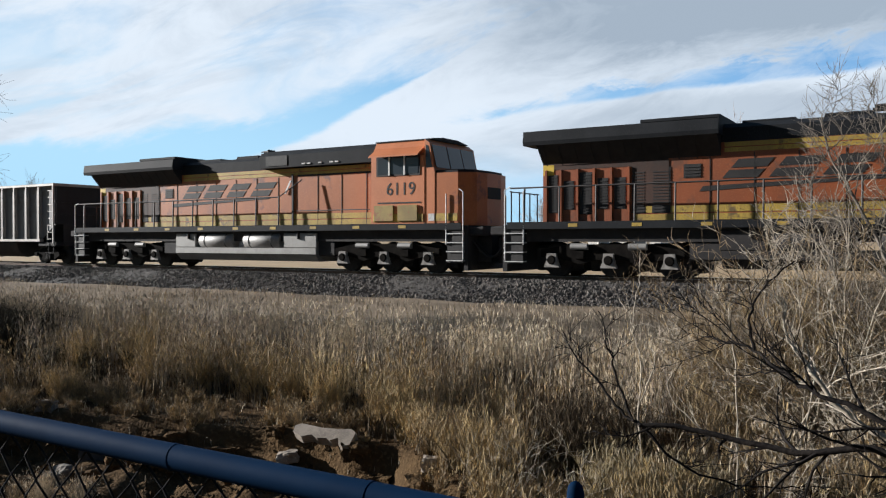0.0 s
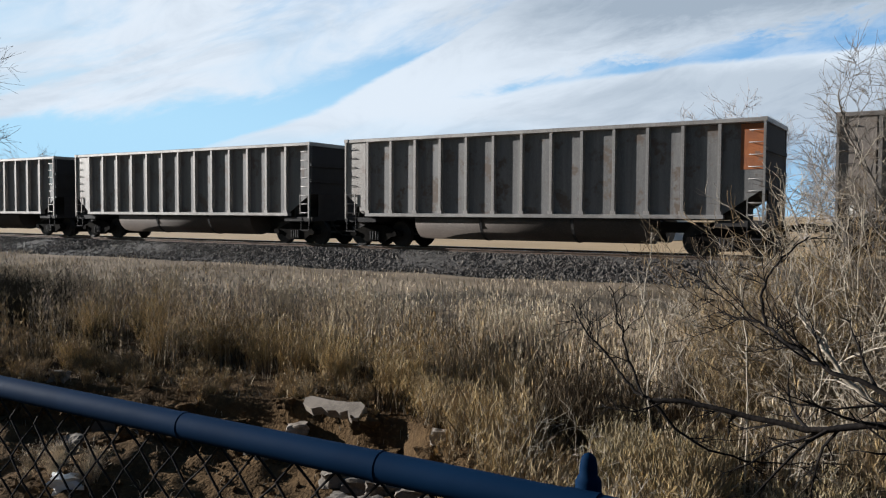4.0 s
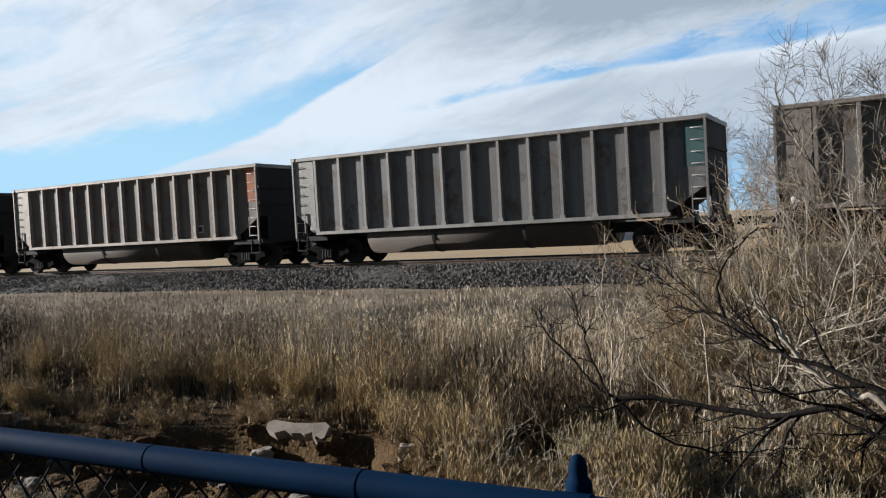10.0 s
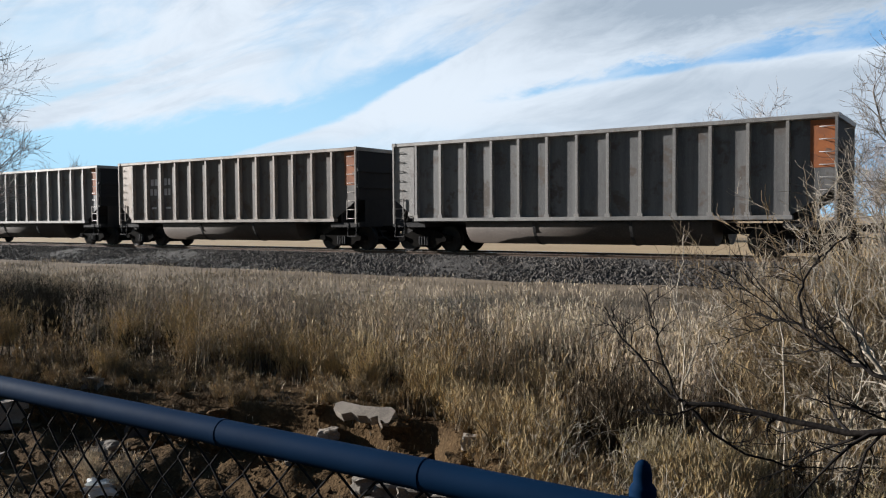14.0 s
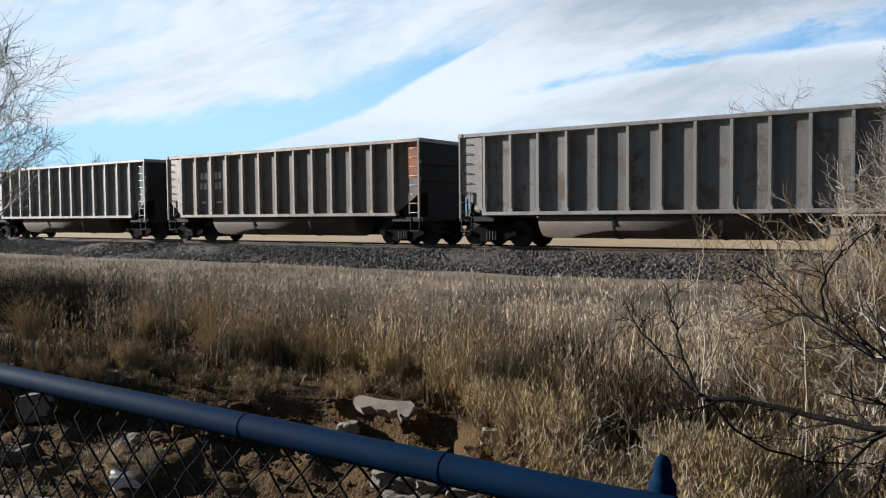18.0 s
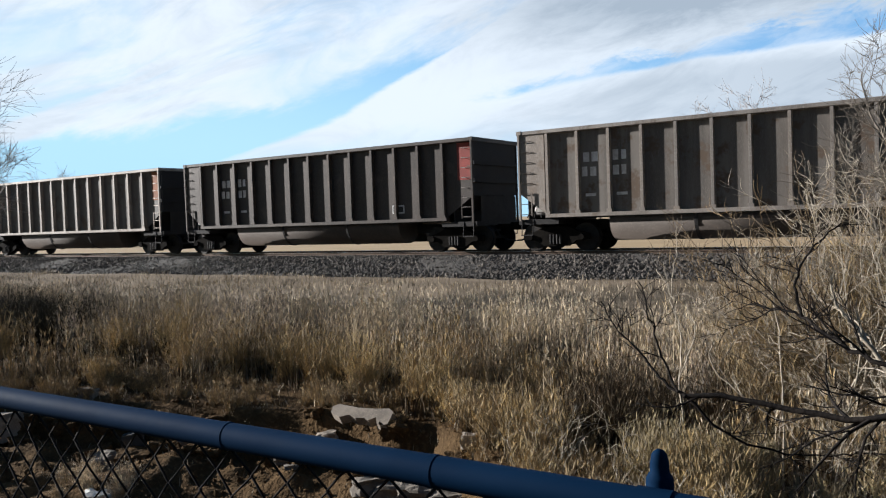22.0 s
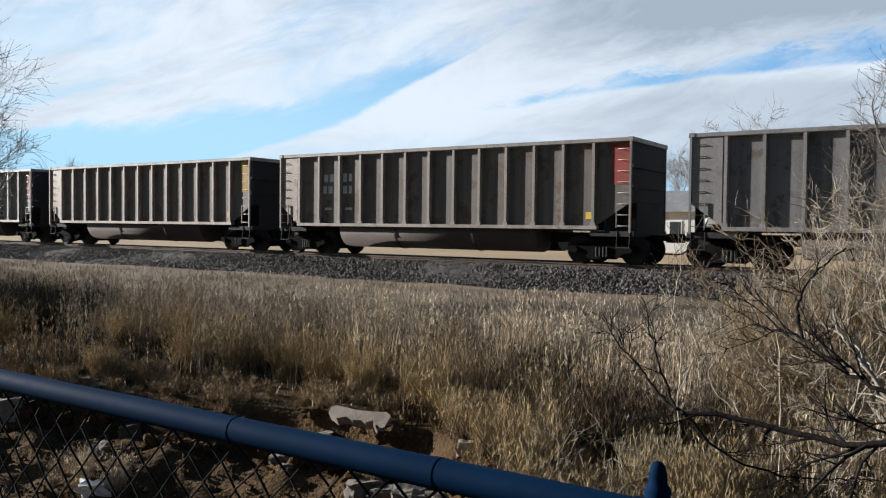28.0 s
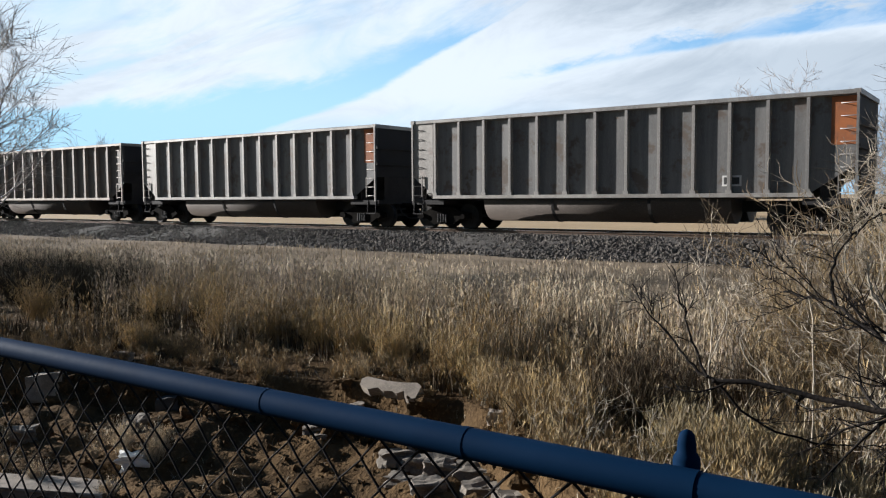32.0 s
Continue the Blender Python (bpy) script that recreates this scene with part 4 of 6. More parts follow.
for k in range(16):
    r2 = random.Random(900 + k)
    bx_ = r2.uniform(-3.1, -0.9)
    by_ = float(far_edge(np.array(bx_))) + r2.uniform(-0.1, 0.9)
    bare_tree("dry_stem", (bx_, by_, float(ground_z(bx_, by_)) - 0.02), r2.uniform(0.5, 0.95), "crooked pale broken stems leaning over dark soil", "weeds", BARK_STRAW, 400 + k, stems=3, spread=0.7, level=2, count=4, ratio=0.36, radius=0.0055, thin=0.0026, bend=0.26, least=0.10)["group"] = "dry stems on the bank"
limb_tree("pale_sapling", [
    ([(0.5, 7.3, -1.0), (0.4, 7.53, -0.45), (0.13, 7.71, 0.08), (-0.2, 7.85, 0.7), (-0.38, 7.93, 1.14), (-0.6, 7.98, 1.58), (-0.78, 8.01, 1.95), (-0.86, 8.02, 2.3)], 0.035, 0.005),
    ([(0.13, 7.75, 0.05), (0.16, 8.06, 0.57), (0.11, 8.12, 1.0), (-0.02, 8.15, 1.5), (-0.05, 8.15, 1.85), (0.02, 8.13, 2.1)], 0.022, 0.004),
    ([(0.39, 7.45, -0.41), (-0.02, 7.62, 0.0), (-0.61, 7.83, 0.65), (-0.86, 8.0, 1.27)], 0.020, 0.004),
    ([(0.45, 7.4, -0.7), (0.6, 7.6, 0.2), (0.75, 7.9, 1.0), (0.7, 8.1, 1.7)], 0.022, 0.004),
    ([(-0.20, 7.85, 0.70), (-0.50, 7.9, 1.05), (-0.80, 7.95, 1.35), (-0.98, 8.0, 1.62)], 0.012, 0.003),
    ([(-0.38, 7.93, 1.14), (-0.30, 7.98, 1.6), (-0.36, 8.0, 2.0), (-0.42, 8.0, 2.38)], 0.012, 0.003),
    ([(0.11, 8.12, 1.0), (0.30, 8.12, 1.4), (0.38, 8.1, 1.8), (0.42, 8.1, 2.15)], 0.012, 0.003),
    ([(-0.6, 7.98, 1.58), (-0.74, 7.98, 1.95), (-0.98, 8.0, 2.2)], 0.009, 0.003),
], "slender bare sapling with pale grey bark and fine twigs", "tree", BARK_PALE, 73, level=3, count=13, ratio=0.215, spread=0.75, lift=0.08, bend=0.16, thin=0.0025, least=0.16)

# thicket between the ditch and the embankment, its feet full of brown dead leaves
rb = np.random.RandomState(140)
bx, by = rb.uniform(-1.45, 1.8, 34), rb.uniform(7.7, 9.8, 34)
bushes("thicket_undergrowth", bx, by, (1.55 + 0.22 * (bx + 2.2)) * rb.uniform(0.65, 1.15, 34), 230, 141, "brown dead leaves and twigs filling the thicket", BRUSH_LEAF)
bx, by = rb.uniform(-1.65, -0.35, 11), rb.uniform(8.0, 9.0, 11)
bushes("thicket_leaves", bx, by, rb.uniform(1.55, 2.15, 11), 190, 143, "golden brown dead leaves clinging to tall brush", WEED)
for k in range(15):
    r2 = random.Random(80 + k)
    bx_, by_ = r2.uniform(-1.25, 1.5), r2.uniform(7.4, 9.2)
    bare_tree("brush_shrub", (bx_, by_, float(ground_z(bx_, by_)) - 0.02), r2.uniform(2.2, 3.2), "bare tan twiggy brush in front of the embankment", "shrub", BARK_TAN if k % 2 else BARK_STRAW, 200 + k, stems=8, spread=0.5, level=2, count=9, ratio=0.30, radius=0.013, thin=0.0032, bend=0.22, least=0.2)["group"] = "thicket"
for k in range(18):
    r2 = random.Random(120 + k)
    bx_, by_ = r2.uniform(-0.95, 1.5), r2.uniform(6.3, 8.2)
    bare_tree("brush_shrub", (bx_, by_, float(ground_z(bx_, by_)) - 0.02), r2.uniform(0.8, 1.6), "tangle of thin pale bare stems among weeds", "shrub", BARK_STRAW if k % 2 else BARK_TAN, 230 + k, stems=6, spread=0.75, level=2, count=7, ratio=0.30, radius=0.0085, thin=0.0030, bend=0.26)["group"] = "thicket"

for k in range(7):
    r2 = random.Random(160 + k)
    bx_, by_ = r2.uniform(-1.35, 0.9), r2.uniform(7.3, 8.6)
    bare_tree("crooked_shrub", (bx_, by_, float(ground_z(bx_, by_)) - 0.02), r2.uniform(1.9, 2.7), "crooked bare shrub with pale tan stems", "shrub", (BARK_STRAW, BARK_TAN, BARK_PALE)[k % 3], 260 + k, stems=5, spread=0.55, level=2, count=10, ratio=0.30, radius=0.016, thin=0.0034, bend=0.30, least=0.2)["group"] = "thicket"

# a bare tree beside the track, far trees beyond it
bare_tree("bare_tree", (-24.1, 10.8, -0.95), 7.5, "leafless tree standing alone beside the grass field", "tree", BARK_FAR, 301, stems=5, spread=0.30, level=3, count=14, ratio=0.40, radius=0.07, thin=0.0075, least=0.55)
for k, (x, y, h) in enumerate([(-15.0, 67.5, 11.5), (-13.0, 70, 11), (-9.5, 66, 10.5), (-18.5, 66.0, 10.0), (-21.5, 65, 8.5), (-6.0, 64, 8.5), (-1.0, 62, 8.0), (3.5, 60, 8.0), (-25.5, 60, 6.2), (-77, 47, 8.2), (-5.5, 58, 6.5), (8.0, 62, 8.5)]):
    bare_tree("far_tree", (x, y, -0.6), h * 0.88, "bare grey winter tree beyond the railway", "tree", BARK_HAZE, 310 + k, stems=3, spread=0.35, level=3, count=11, ratio=0.42, radius=0.11, thin=0.018, least=0.9)["group"] = "trees beyond the railway"

# ---------------------------------------------------------------- stones in the ditch


def rubble(name, at, size, seed, label, mat=CONCRETE, jag=0.18):
    """A broken lump: a faceted block with knocked-off corners."""
    rng = np.random.RandomState(seed)
    bm = bmesh.new()
    bmesh.ops.create_cube(bm, size=1.0)
    bmesh.ops.subdivide_edges(bm, edges=bm.edges[:], cuts=4, use_grid_fill=True)
    for v in bm.verts:
        k = noise.noise(v.co * 2.3 + Vector((seed * 3.1, 0, 0))) * jag * 2.0 + noise.noise(v.co * 6 + Vector((0, seed * 1.7, 0))) * jag * 0.7
        v.co *= 1 + k
        if v.co.x * v.co.x + v.co.z * v.co.z > 0.36:
            v.co *= 0.93
        v.co = Vector((v.co.x * size[0], v.co.y * size[1], v.co.z * size[2]))
    me = bpy.data.meshes.new(name)
    bm.to_mesh(me)
    bm.free()
    me.materials.append(mat)
    ob = new(name, me)
    ob.location = at
    ob.rotation_euler = (rng.uniform(-0.15, 0.15), rng.uniform(-0.12, 0.12), rng.uniform(0.2, 0.9))
    return tagged(ob, label, "rock")


def on_ground(x, y, up=0.0):
    return (x, y, float(ground_z(x, y)) + up)


slab = G().prism([(-0.37, 0.05), (-0.31, 0.09), (-0.05, 0.08), (0.14, 0.10), (0.29, 0.13), (0.36, 0.09), (0.37, -0.07), (0.30, -0.11), (0.25, -0.09), (0.20, -0.01), (0.13, -0.06), (0.07, -0.04), (-0.03, -0.06), (-0.12, -0.03), (-0.22, -0.08), (-0.35, -0.03)], "y", -0.05, 0.06).mesh("concrete_slab", CONCRETE)
slab_ob = tagged(new("concrete_slab", slab), "flat broken pale concrete slab lodged in the ditch bank", "rock")
slab_ob.location, slab_ob.rotation_euler = (-5.43, 6.58, -0.89), (radians(-56), radians(3), radians(6))
rubble("concrete_lump", (-5.9, 6.55, -1.16), (0.22, 0.16, 0.12), 2, "small broken concrete lump under the slab")
rubble("pale_stone", on_ground(-3.9, 6.25, 0.03), (0.14, 0.12, 0.13), 3, "small pale stone on the bank among weeds")
for k, (x, y, s) in enumerate([(-8.43, 5.55, 0.26), (-10.9, 5.35, 0.2), (-9.35, 6.0, 0.2), (-7.72, 6.15, 0.16), (-9.2, 4.6, 0.22), (-11.6, 5.0, 0.26)]):
    rubble("rubble_stone", on_ground(x, y, s * 0.22), (s, s * 0.8, s * 0.72), 10 + k, "broken concrete rubble lying in the ditch", RUBBLE_GREY, jag=0.38)["group"] = "rubble in the ditch"
rubble("grey_boulder", on_ground(-10.05, 5.38, 0.10), (0.46, 0.36, 0.34), 41, "rounded grey boulder lying in the ditch", jag=0.10)
rubble("crumpled_bag", on_ground(-7.4, 4.82, 0.05), (0.22, 0.14, 0.12), 44, "crumpled white plastic bag on the ditch soil", WHITE_PAINT, jag=0.60)["category"] = "litter"
rubble("flat_slab", on_ground(-7.75, 3.80, 0.03), (1.7, 0.55, 0.10), 47, "flat pale grey concrete slab half buried in the ditch", jag=0.07)
rubble("dumped_box", on_ground(-8.4, 5.95, 0.10), (0.26, 0.24, 0.34), 49, "dark dumped box with a pale edge in the ditch", PLACARD, jag=0.08)["category"] = "litter"
for k, (x, y, s) in enumerate([(-5.0, 6.15, 0.30), (-4.7, 6.2, 0.34), (-4.35, 6.0, 0.26), (-4.0, 6.1, 0.32), (-3.75, 5.8, 0.30), (-3.45, 5.6, 0.26), (-3.2, 5.45, 0.30), (-2.95, 5.2, 0.24), (-3.6, 5.3, 0.22), (-4.2, 5.6, 0.24), (-2.7, 4.9, 0.26), (-4.6, 5.7, 0.2), (-3.0, 4.8, 0.22), (-6.2, 6.2, 0.16), (-6.0, 6.1, 0.12)]):
    rubble("broken_slab", on_ground(x, y, s * 0.16), (s * 1.2, s * 0.8, s * 0.5), 90 + k, "angular broken tan-grey concrete piece in the ditch", RUBBLE_GREY, jag=0.24)["group"] = "broken slabs in the ditch"
for k in range(46):
    r2 = random.Random(500 + k)
    x = -12.0 + 9.9 * (k + r2.random()) / 46
    s = r2.uniform(0.14, 0.38)
    y = float(far_edge(np.array(x))) - r2.uniform(0.0, 0.45)
    rubble("soil_lump", on_ground(x, y, s * 0.1), (s, s * 0.8, s * 0.6), 60 + k, "crumbled lump of dark brown soil on the ditch bank", SOIL, 0.3)["group"] = "soil lumps on the bank"
rng = np.random.RandomState(77)
x, y = rng.uniform(-13, -1.5, 3000), rng.uniform(2.2, 7.2, 3000)
keep = y < far_edge(x) + 0.4
x, y = x[keep], y[keep]
scatter_stones("soil_clods", len(x), x, y, ground_z(x, y) + 0.005, 0.022 * rng.uniform(0.3, 1.8, (len(x), 1, 1)), SOIL, 78, "clods and pebbles on the ditch soil", "soil")

# ---------------------------------------------------------------- the fence in front
FENCE_Y, RAIL_Z, RAIL_R = 0.95, 0.8075, 0.0228
fence = thing("chain_link_fence", "dark blue chain-link fence with a round top rail", "fence")
part("top_rail", G().tube([(-9.0, FENCE_Y, RAIL_Z), (-1.067, FENCE_Y, RAIL_Z)], RAIL_R, 24), FENCE_BLUE, fence)
part("top_rail", G().tube([(-1.065, FENCE_Y, RAIL_Z), (-0.648, FENCE_Y, RAIL_Z)], RAIL_R, 24), FENCE_BLUE, fence)
part("top_rail", G().tube([(-0.646, FENCE_Y, RAIL_Z), (4.0, FENCE_Y, RAIL_Z)], RAIL_R, 24), FENCE_BLUE, fence)
for x in (-1.066, -0.647):
    part("rail_sleeve", G().tube([(x - 0.004, FENCE_Y, RAIL_Z), (x + 0.006, FENCE_Y, RAIL_Z)], RAIL_R + 0.001, 24), FENCE_BLUE, fence)
for x in (-3.38, -0.332, 2.72):
    p = part("post", G().tube([(x, FENCE_Y + 0.03, -0.6), (x, FENCE_Y + 0.03, 0.79)], 0.022, 20), FENCE_BLUE, fence)
    part("post_cap", G().tube([(x, FENCE_Y + 0.02, z) for z in (0.80, 0.8385, 0.843, 0.846, 0.858, 0.868, 0.872, 0.874)], [0.0168, 0.0165, 0.0142, 0.0116, 0.0112, 0.0092, 0.006, 0.002], 16), FENCE_BLUE, p)
    part("rail_loop", G().tube([(x - 0.022, FENCE_Y, RAIL_Z), (x + 0.022, FENCE_Y, RAIL_Z)], RAIL_R + 0.0018, 20), FENCE_BLUE, p)
mesh_wire = G()
half_w, half_h = 0.042, 0.042
for i in range(int(6.0 / half_w)):
    pts = []
    jit = random.Random(700 + i)
    for k in range(29):
        pts.append((-4.6 + (i + (k + i) % 2) * half_w + (0.0012 if (k + i) % 2 else -0.0012) + jit.uniform(-0.003, 0.003), FENCE_Y + 0.012 + (0.003 if k % 2 else -0.001), 0.783 - k * half_h))
    mesh_wire.tube(pts, 0.0026, 5, caps=False)
part("wire_mesh", mesh_wire, WIRE, fence, "thin dark woven wire mesh")
part("tension_wire", G().tube([(-9, FENCE_Y + 0.012, 0.783), (4, FENCE_Y + 0.012, 0.783)], 0.002, 5), WIRE, fence)

# ---------------------------------------------------------------- a white house beyond the track
house = thing("white_house", "white clapboard house with a grey roof beyond the railway", "house", at=(-18.6, 56.5, -0.55))
for k in range(13):
    part("siding_board", G().box(-2.6, 2.6, -2.03 - 0.012 * (k % 2), 2.0, k * 0.22, k * 0.22 + 0.216), WHITE_PAINT, house)
part("roof", G().prism([(-2.5, 2.8), (2.5, 2.8), (0, 4.3)], "x", -2.9, 2.9), ROOF_GREY, house)
for x in (-1.4, 1.2):
    win = part("window", G().box(x - 0.45, x + 0.45, -2.08, -2.0, 1.0, 2.2), WHITE_PAINT, house)
    part("pane", G().box(x - 0.37, x + 0.37, -2.09, -2.06, 1.08, 2.12), GLASS, win)

# ---------------------------------------------------------------- the train
CAR_PITCH = 16.18


def wheel_mesh(r):
    g = G()
    g.tube([(0, -0.075, 0), (0, -0.03, 0), (0, -0.03, 0), (0, 0.045, 0), (0, 0.045, 0), (0, 0.07, 0)], [r - 0.02, r, r, r, r + 0.03, r + 0.03], 28)
    g.tube([(0, -0.10, 0), (0, -0.07, 0)], [r * 0.30, r * 0.34], 16)
    return g.mesh("wheel", WHEEL_METAL)


WHEEL = wheel_mesh(0.457)
LOCO_WHEEL = wheel_mesh(0.533)


def truck(parent, x):
    """A two-axle freight truck: cast frames, bolster, wheels."""
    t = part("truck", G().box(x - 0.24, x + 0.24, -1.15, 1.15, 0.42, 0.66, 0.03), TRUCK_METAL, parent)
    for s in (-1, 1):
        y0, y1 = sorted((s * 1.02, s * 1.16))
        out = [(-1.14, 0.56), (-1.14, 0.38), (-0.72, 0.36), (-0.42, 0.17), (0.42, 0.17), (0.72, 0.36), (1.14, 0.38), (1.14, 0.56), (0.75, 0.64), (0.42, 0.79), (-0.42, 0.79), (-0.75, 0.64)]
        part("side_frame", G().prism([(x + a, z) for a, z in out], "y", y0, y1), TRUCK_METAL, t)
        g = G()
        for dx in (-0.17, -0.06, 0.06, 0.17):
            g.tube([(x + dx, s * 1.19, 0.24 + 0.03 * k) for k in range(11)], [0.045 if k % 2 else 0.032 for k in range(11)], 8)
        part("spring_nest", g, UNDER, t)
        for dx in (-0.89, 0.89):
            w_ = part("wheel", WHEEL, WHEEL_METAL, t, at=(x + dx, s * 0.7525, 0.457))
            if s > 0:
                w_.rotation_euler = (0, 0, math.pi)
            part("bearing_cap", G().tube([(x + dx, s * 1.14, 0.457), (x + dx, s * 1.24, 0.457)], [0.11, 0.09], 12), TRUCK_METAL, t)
    # dark filler added between the wheels to close the view and read as shade
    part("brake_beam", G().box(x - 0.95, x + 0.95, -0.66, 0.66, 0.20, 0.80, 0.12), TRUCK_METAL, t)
    for dx in (-0.89, 0.89):
        part("axle", G().tube([(x + dx, -0.7, 0.457), (x + dx, 0.7, 0.457)], 0.08, 10), WHEEL_METAL, t)
    return t


RIBS = [-6.23 + 1.02 * k for k in range(13)]


def gondola(skin, sheet_skin, smooth_sided=False):
    """An empty coal gondola; its origin is on the track under its middle."""
    car = thing("coal_gondola", "coal gondola", "freight car", "coal cars of the train")
    L, ys = 7.25, 1.42
    side = [(-L + 0.05, 3.72), (-L + 0.05, 1.85), (-6.25, 1.15), (6.0, 1.15), (L - 0.05, 1.95), (L - 0.05, 3.72)]
    for s in (-1, 1):
        y0, y1 = sorted((s * ys, s * (ys - 0.03)))
        if smooth_sided:
            y0, y1 = sorted((s * 1.53, s * 1.50))
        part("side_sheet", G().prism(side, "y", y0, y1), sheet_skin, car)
        y0, y1 = sorted((s * 1.585, s * 1.40))
        part("top_chord", G().box(-L, L, y0, y1, 3.72 if not smooth_sided else 3.50, 3.85, 0.02), skin, car)
        y0, y1 = sorted((s * 1.60, s * 1.38))
        if smooth_sided:
            part("side_sill", G().box(-6.3, 6.15, y0, y1, 1.08, 1.38, 0.02), skin, car)
        else:
            part("side_sill", G().box(-6.3, 6.15, y0, y1, 1.08, 1.20, 0.01), skin, car)
        if smooth_sided:
            for x in (-6.1, -4.0, -2.0, 0.0, 2.05, 4.1):
                y0, y1 = sorted((s * 1.575, s * 1.52))
                part("side_rib", G().box(x - 0.07, x + 0.07, y0, y1, 1.38, 3.50), CAR_DARK, car)
            part("side_rib", G().box(6.05, 6.13, y0, y1, 1.2, 3.50), skin, car)
        else:
            rib = G().prism([(-0.060, s * 1.41), (-0.044, s * 1.572), (0.044, s * 1.572), (0.060, s * 1.41)], "z", 1.20, 3.72).mesh("side_rib", skin)
            foot = G().prism([(-0.085, s * 1.43), (-0.085, s * 1.585), (0.085, s * 1.585), (0.085, s * 1.43)], "z", 1.20, 1.30).mesh("rib_foot", skin)
            for x in RIBS:
                part("rib_foot", foot, skin, part("side_rib", rib, skin, car, at=(x, 0, 0)))
        if not smooth_sided:
            y0, y1 = sorted((s * 1.545, s * 1.525))
            part("end_bay_sheet", G().prism([(-7.18, 3.72), (-7.18, 1.85), (-6.32, 1.22), (-6.32, 3.72)], "y", y0, y1), skin, car)
        # ladder and grab irons at both corners
        for e in (-1, 1):
            g = G()
            g.box(e * 7.20 - 0.03, e * 7.20 + 0.03, *sorted((s * 1.60, s * 1.53)), 1.0, 3.75)
            g.box(e * 6.78 - 0.015, e * 6.78 + 0.015, *sorted((s * 1.60, s * 1.57)), 1.15, 1.9)
            for k in range(8):
                z = 1.22 + 0.33 * k
                g.tube([(e * 6.80, s * 1.42, z), (e * 6.80, s * 1.585, z - 0.02), (e * 7.18, s * 1.585, z - 0.02)], 0.013, 5)
            part("ladder", g, skin, car)
            st = G()
            for dx in (-0.2, 0.2):
                st.tube([(e * 6.98 + dx, s * 1.5, 1.05), (e * 6.98 + dx, s * 1.55, 0.55)], 0.014, 5)
            st.box(e * 6.98 - 0.21, e * 6.98 + 0.21, *sorted((s * 1.52, s * 1.58)), 0.53, 0.56)
            part("sill_step", st, UNDER, car)
    for e in (-1, 1):
        x0, x1 = sorted((e * 7.20, e * 7.16))
        ob = part("end_wall", G().box(x0, x1, -1.5, 1.5, 1.92, 3.80), END_SHADE, car)
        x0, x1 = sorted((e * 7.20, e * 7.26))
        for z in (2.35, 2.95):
            part("end_rib", G().box(x0, x1, -1.5, 1.5, z, z + 0.12), END_SHADE, ob)
        x0, x1 = sorted((e * 7.26, e * 7.10))
        part("end_chord", G().box(x0, x1, -1.6, 1.6, 3.73, 3.86, 0.015), skin, car)
        part("slope_sheet", G().prism([(e * 7.18, 1.98), (e * 7.18, 1.90), (e * 5.7, 1.05), (e * 5.6, 1.15)], "y", -1.40, 1.40), END_SHADE, car)
        x0, x1 = sorted((e * 5.9, e * 7.30))
        part("end_platform", G().box(x0, x1, -1.5, 1.5, 0.88, 1.04), UNDER, car)
        for y in (-0.55, 0.55):
            part("end_strut", G().tube([(e * 7.15, y, 1.0), (e * 7.15, y, 1.95)], 0.06, 6), UNDER, car)
        x0, x1 = sorted((e * 7.2, e * 8.08))
        c = part("coupler", G().box(x0, x1, -0.09, 0.09, 0.74, 0.92, 0.02), TRUCK_METAL, car)
        part("coupler_head", G().prism([(e * 7.85, -0.16), (e * 8.13, -0.20), (e * 8.13, 0.05), (e * 8.02, 0.20), (e * 7.85, 0.16)], "z", 0.70, 0.97), TRUCK_METAL, c)
        part("air_hose", G().tube([(e * 7.35, -0.35, 0.75), (e * 7.55, -0.37, 0.52), (e * 7.8, -0.33, 0.36), (e * 8.07, -0.2, 0.34)], 0.028, 7), UNDER, car)
    # shade below the slope sheets, added as a dark plate
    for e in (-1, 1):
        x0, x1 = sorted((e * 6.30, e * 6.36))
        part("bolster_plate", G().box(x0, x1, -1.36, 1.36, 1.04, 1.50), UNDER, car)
    # added plates that block the view through, so the ends read as shaded
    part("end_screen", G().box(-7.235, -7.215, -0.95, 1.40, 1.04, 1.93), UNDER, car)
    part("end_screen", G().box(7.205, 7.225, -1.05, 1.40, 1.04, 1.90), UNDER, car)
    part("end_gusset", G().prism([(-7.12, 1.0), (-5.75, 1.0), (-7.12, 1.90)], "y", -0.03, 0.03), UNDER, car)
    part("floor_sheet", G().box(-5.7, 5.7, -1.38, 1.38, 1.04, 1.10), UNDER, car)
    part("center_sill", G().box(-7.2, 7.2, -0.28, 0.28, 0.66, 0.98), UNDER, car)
    for s in (-1, 1):
        arc = [(s * 0.78 + 0.66 * math.cos(a), 1.06 - 0.74 * math.sin(a)) for a in np.linspace(0, math.pi, 19)]
        tub = part("tub", G().prism(arc, "x", -4.25, 4.0, True), TUB if not smooth_sided else UNDER, car)
        for x in (-1.7, 1.55):
            hoop = [(s * 0.78 + 0.68 * math.cos(a), 1.06 - 0.76 * math.sin(a)) for a in np.linspace(0, math.pi, 15)]
            part("saddle_strap", G().prism(hoop, "x", x, x + 0.10), UNDER, tub)
    part("brake_cylinder", G().tube([(-6.95, -0.95, 1.34), (-6.9, -0.95, 1.34), (-6.35, -0.95, 1.34), (-6.3, -0.95, 1.34)], [0.12, 0.17, 0.17, 0.12], 14), BRAKE_GREY, car)
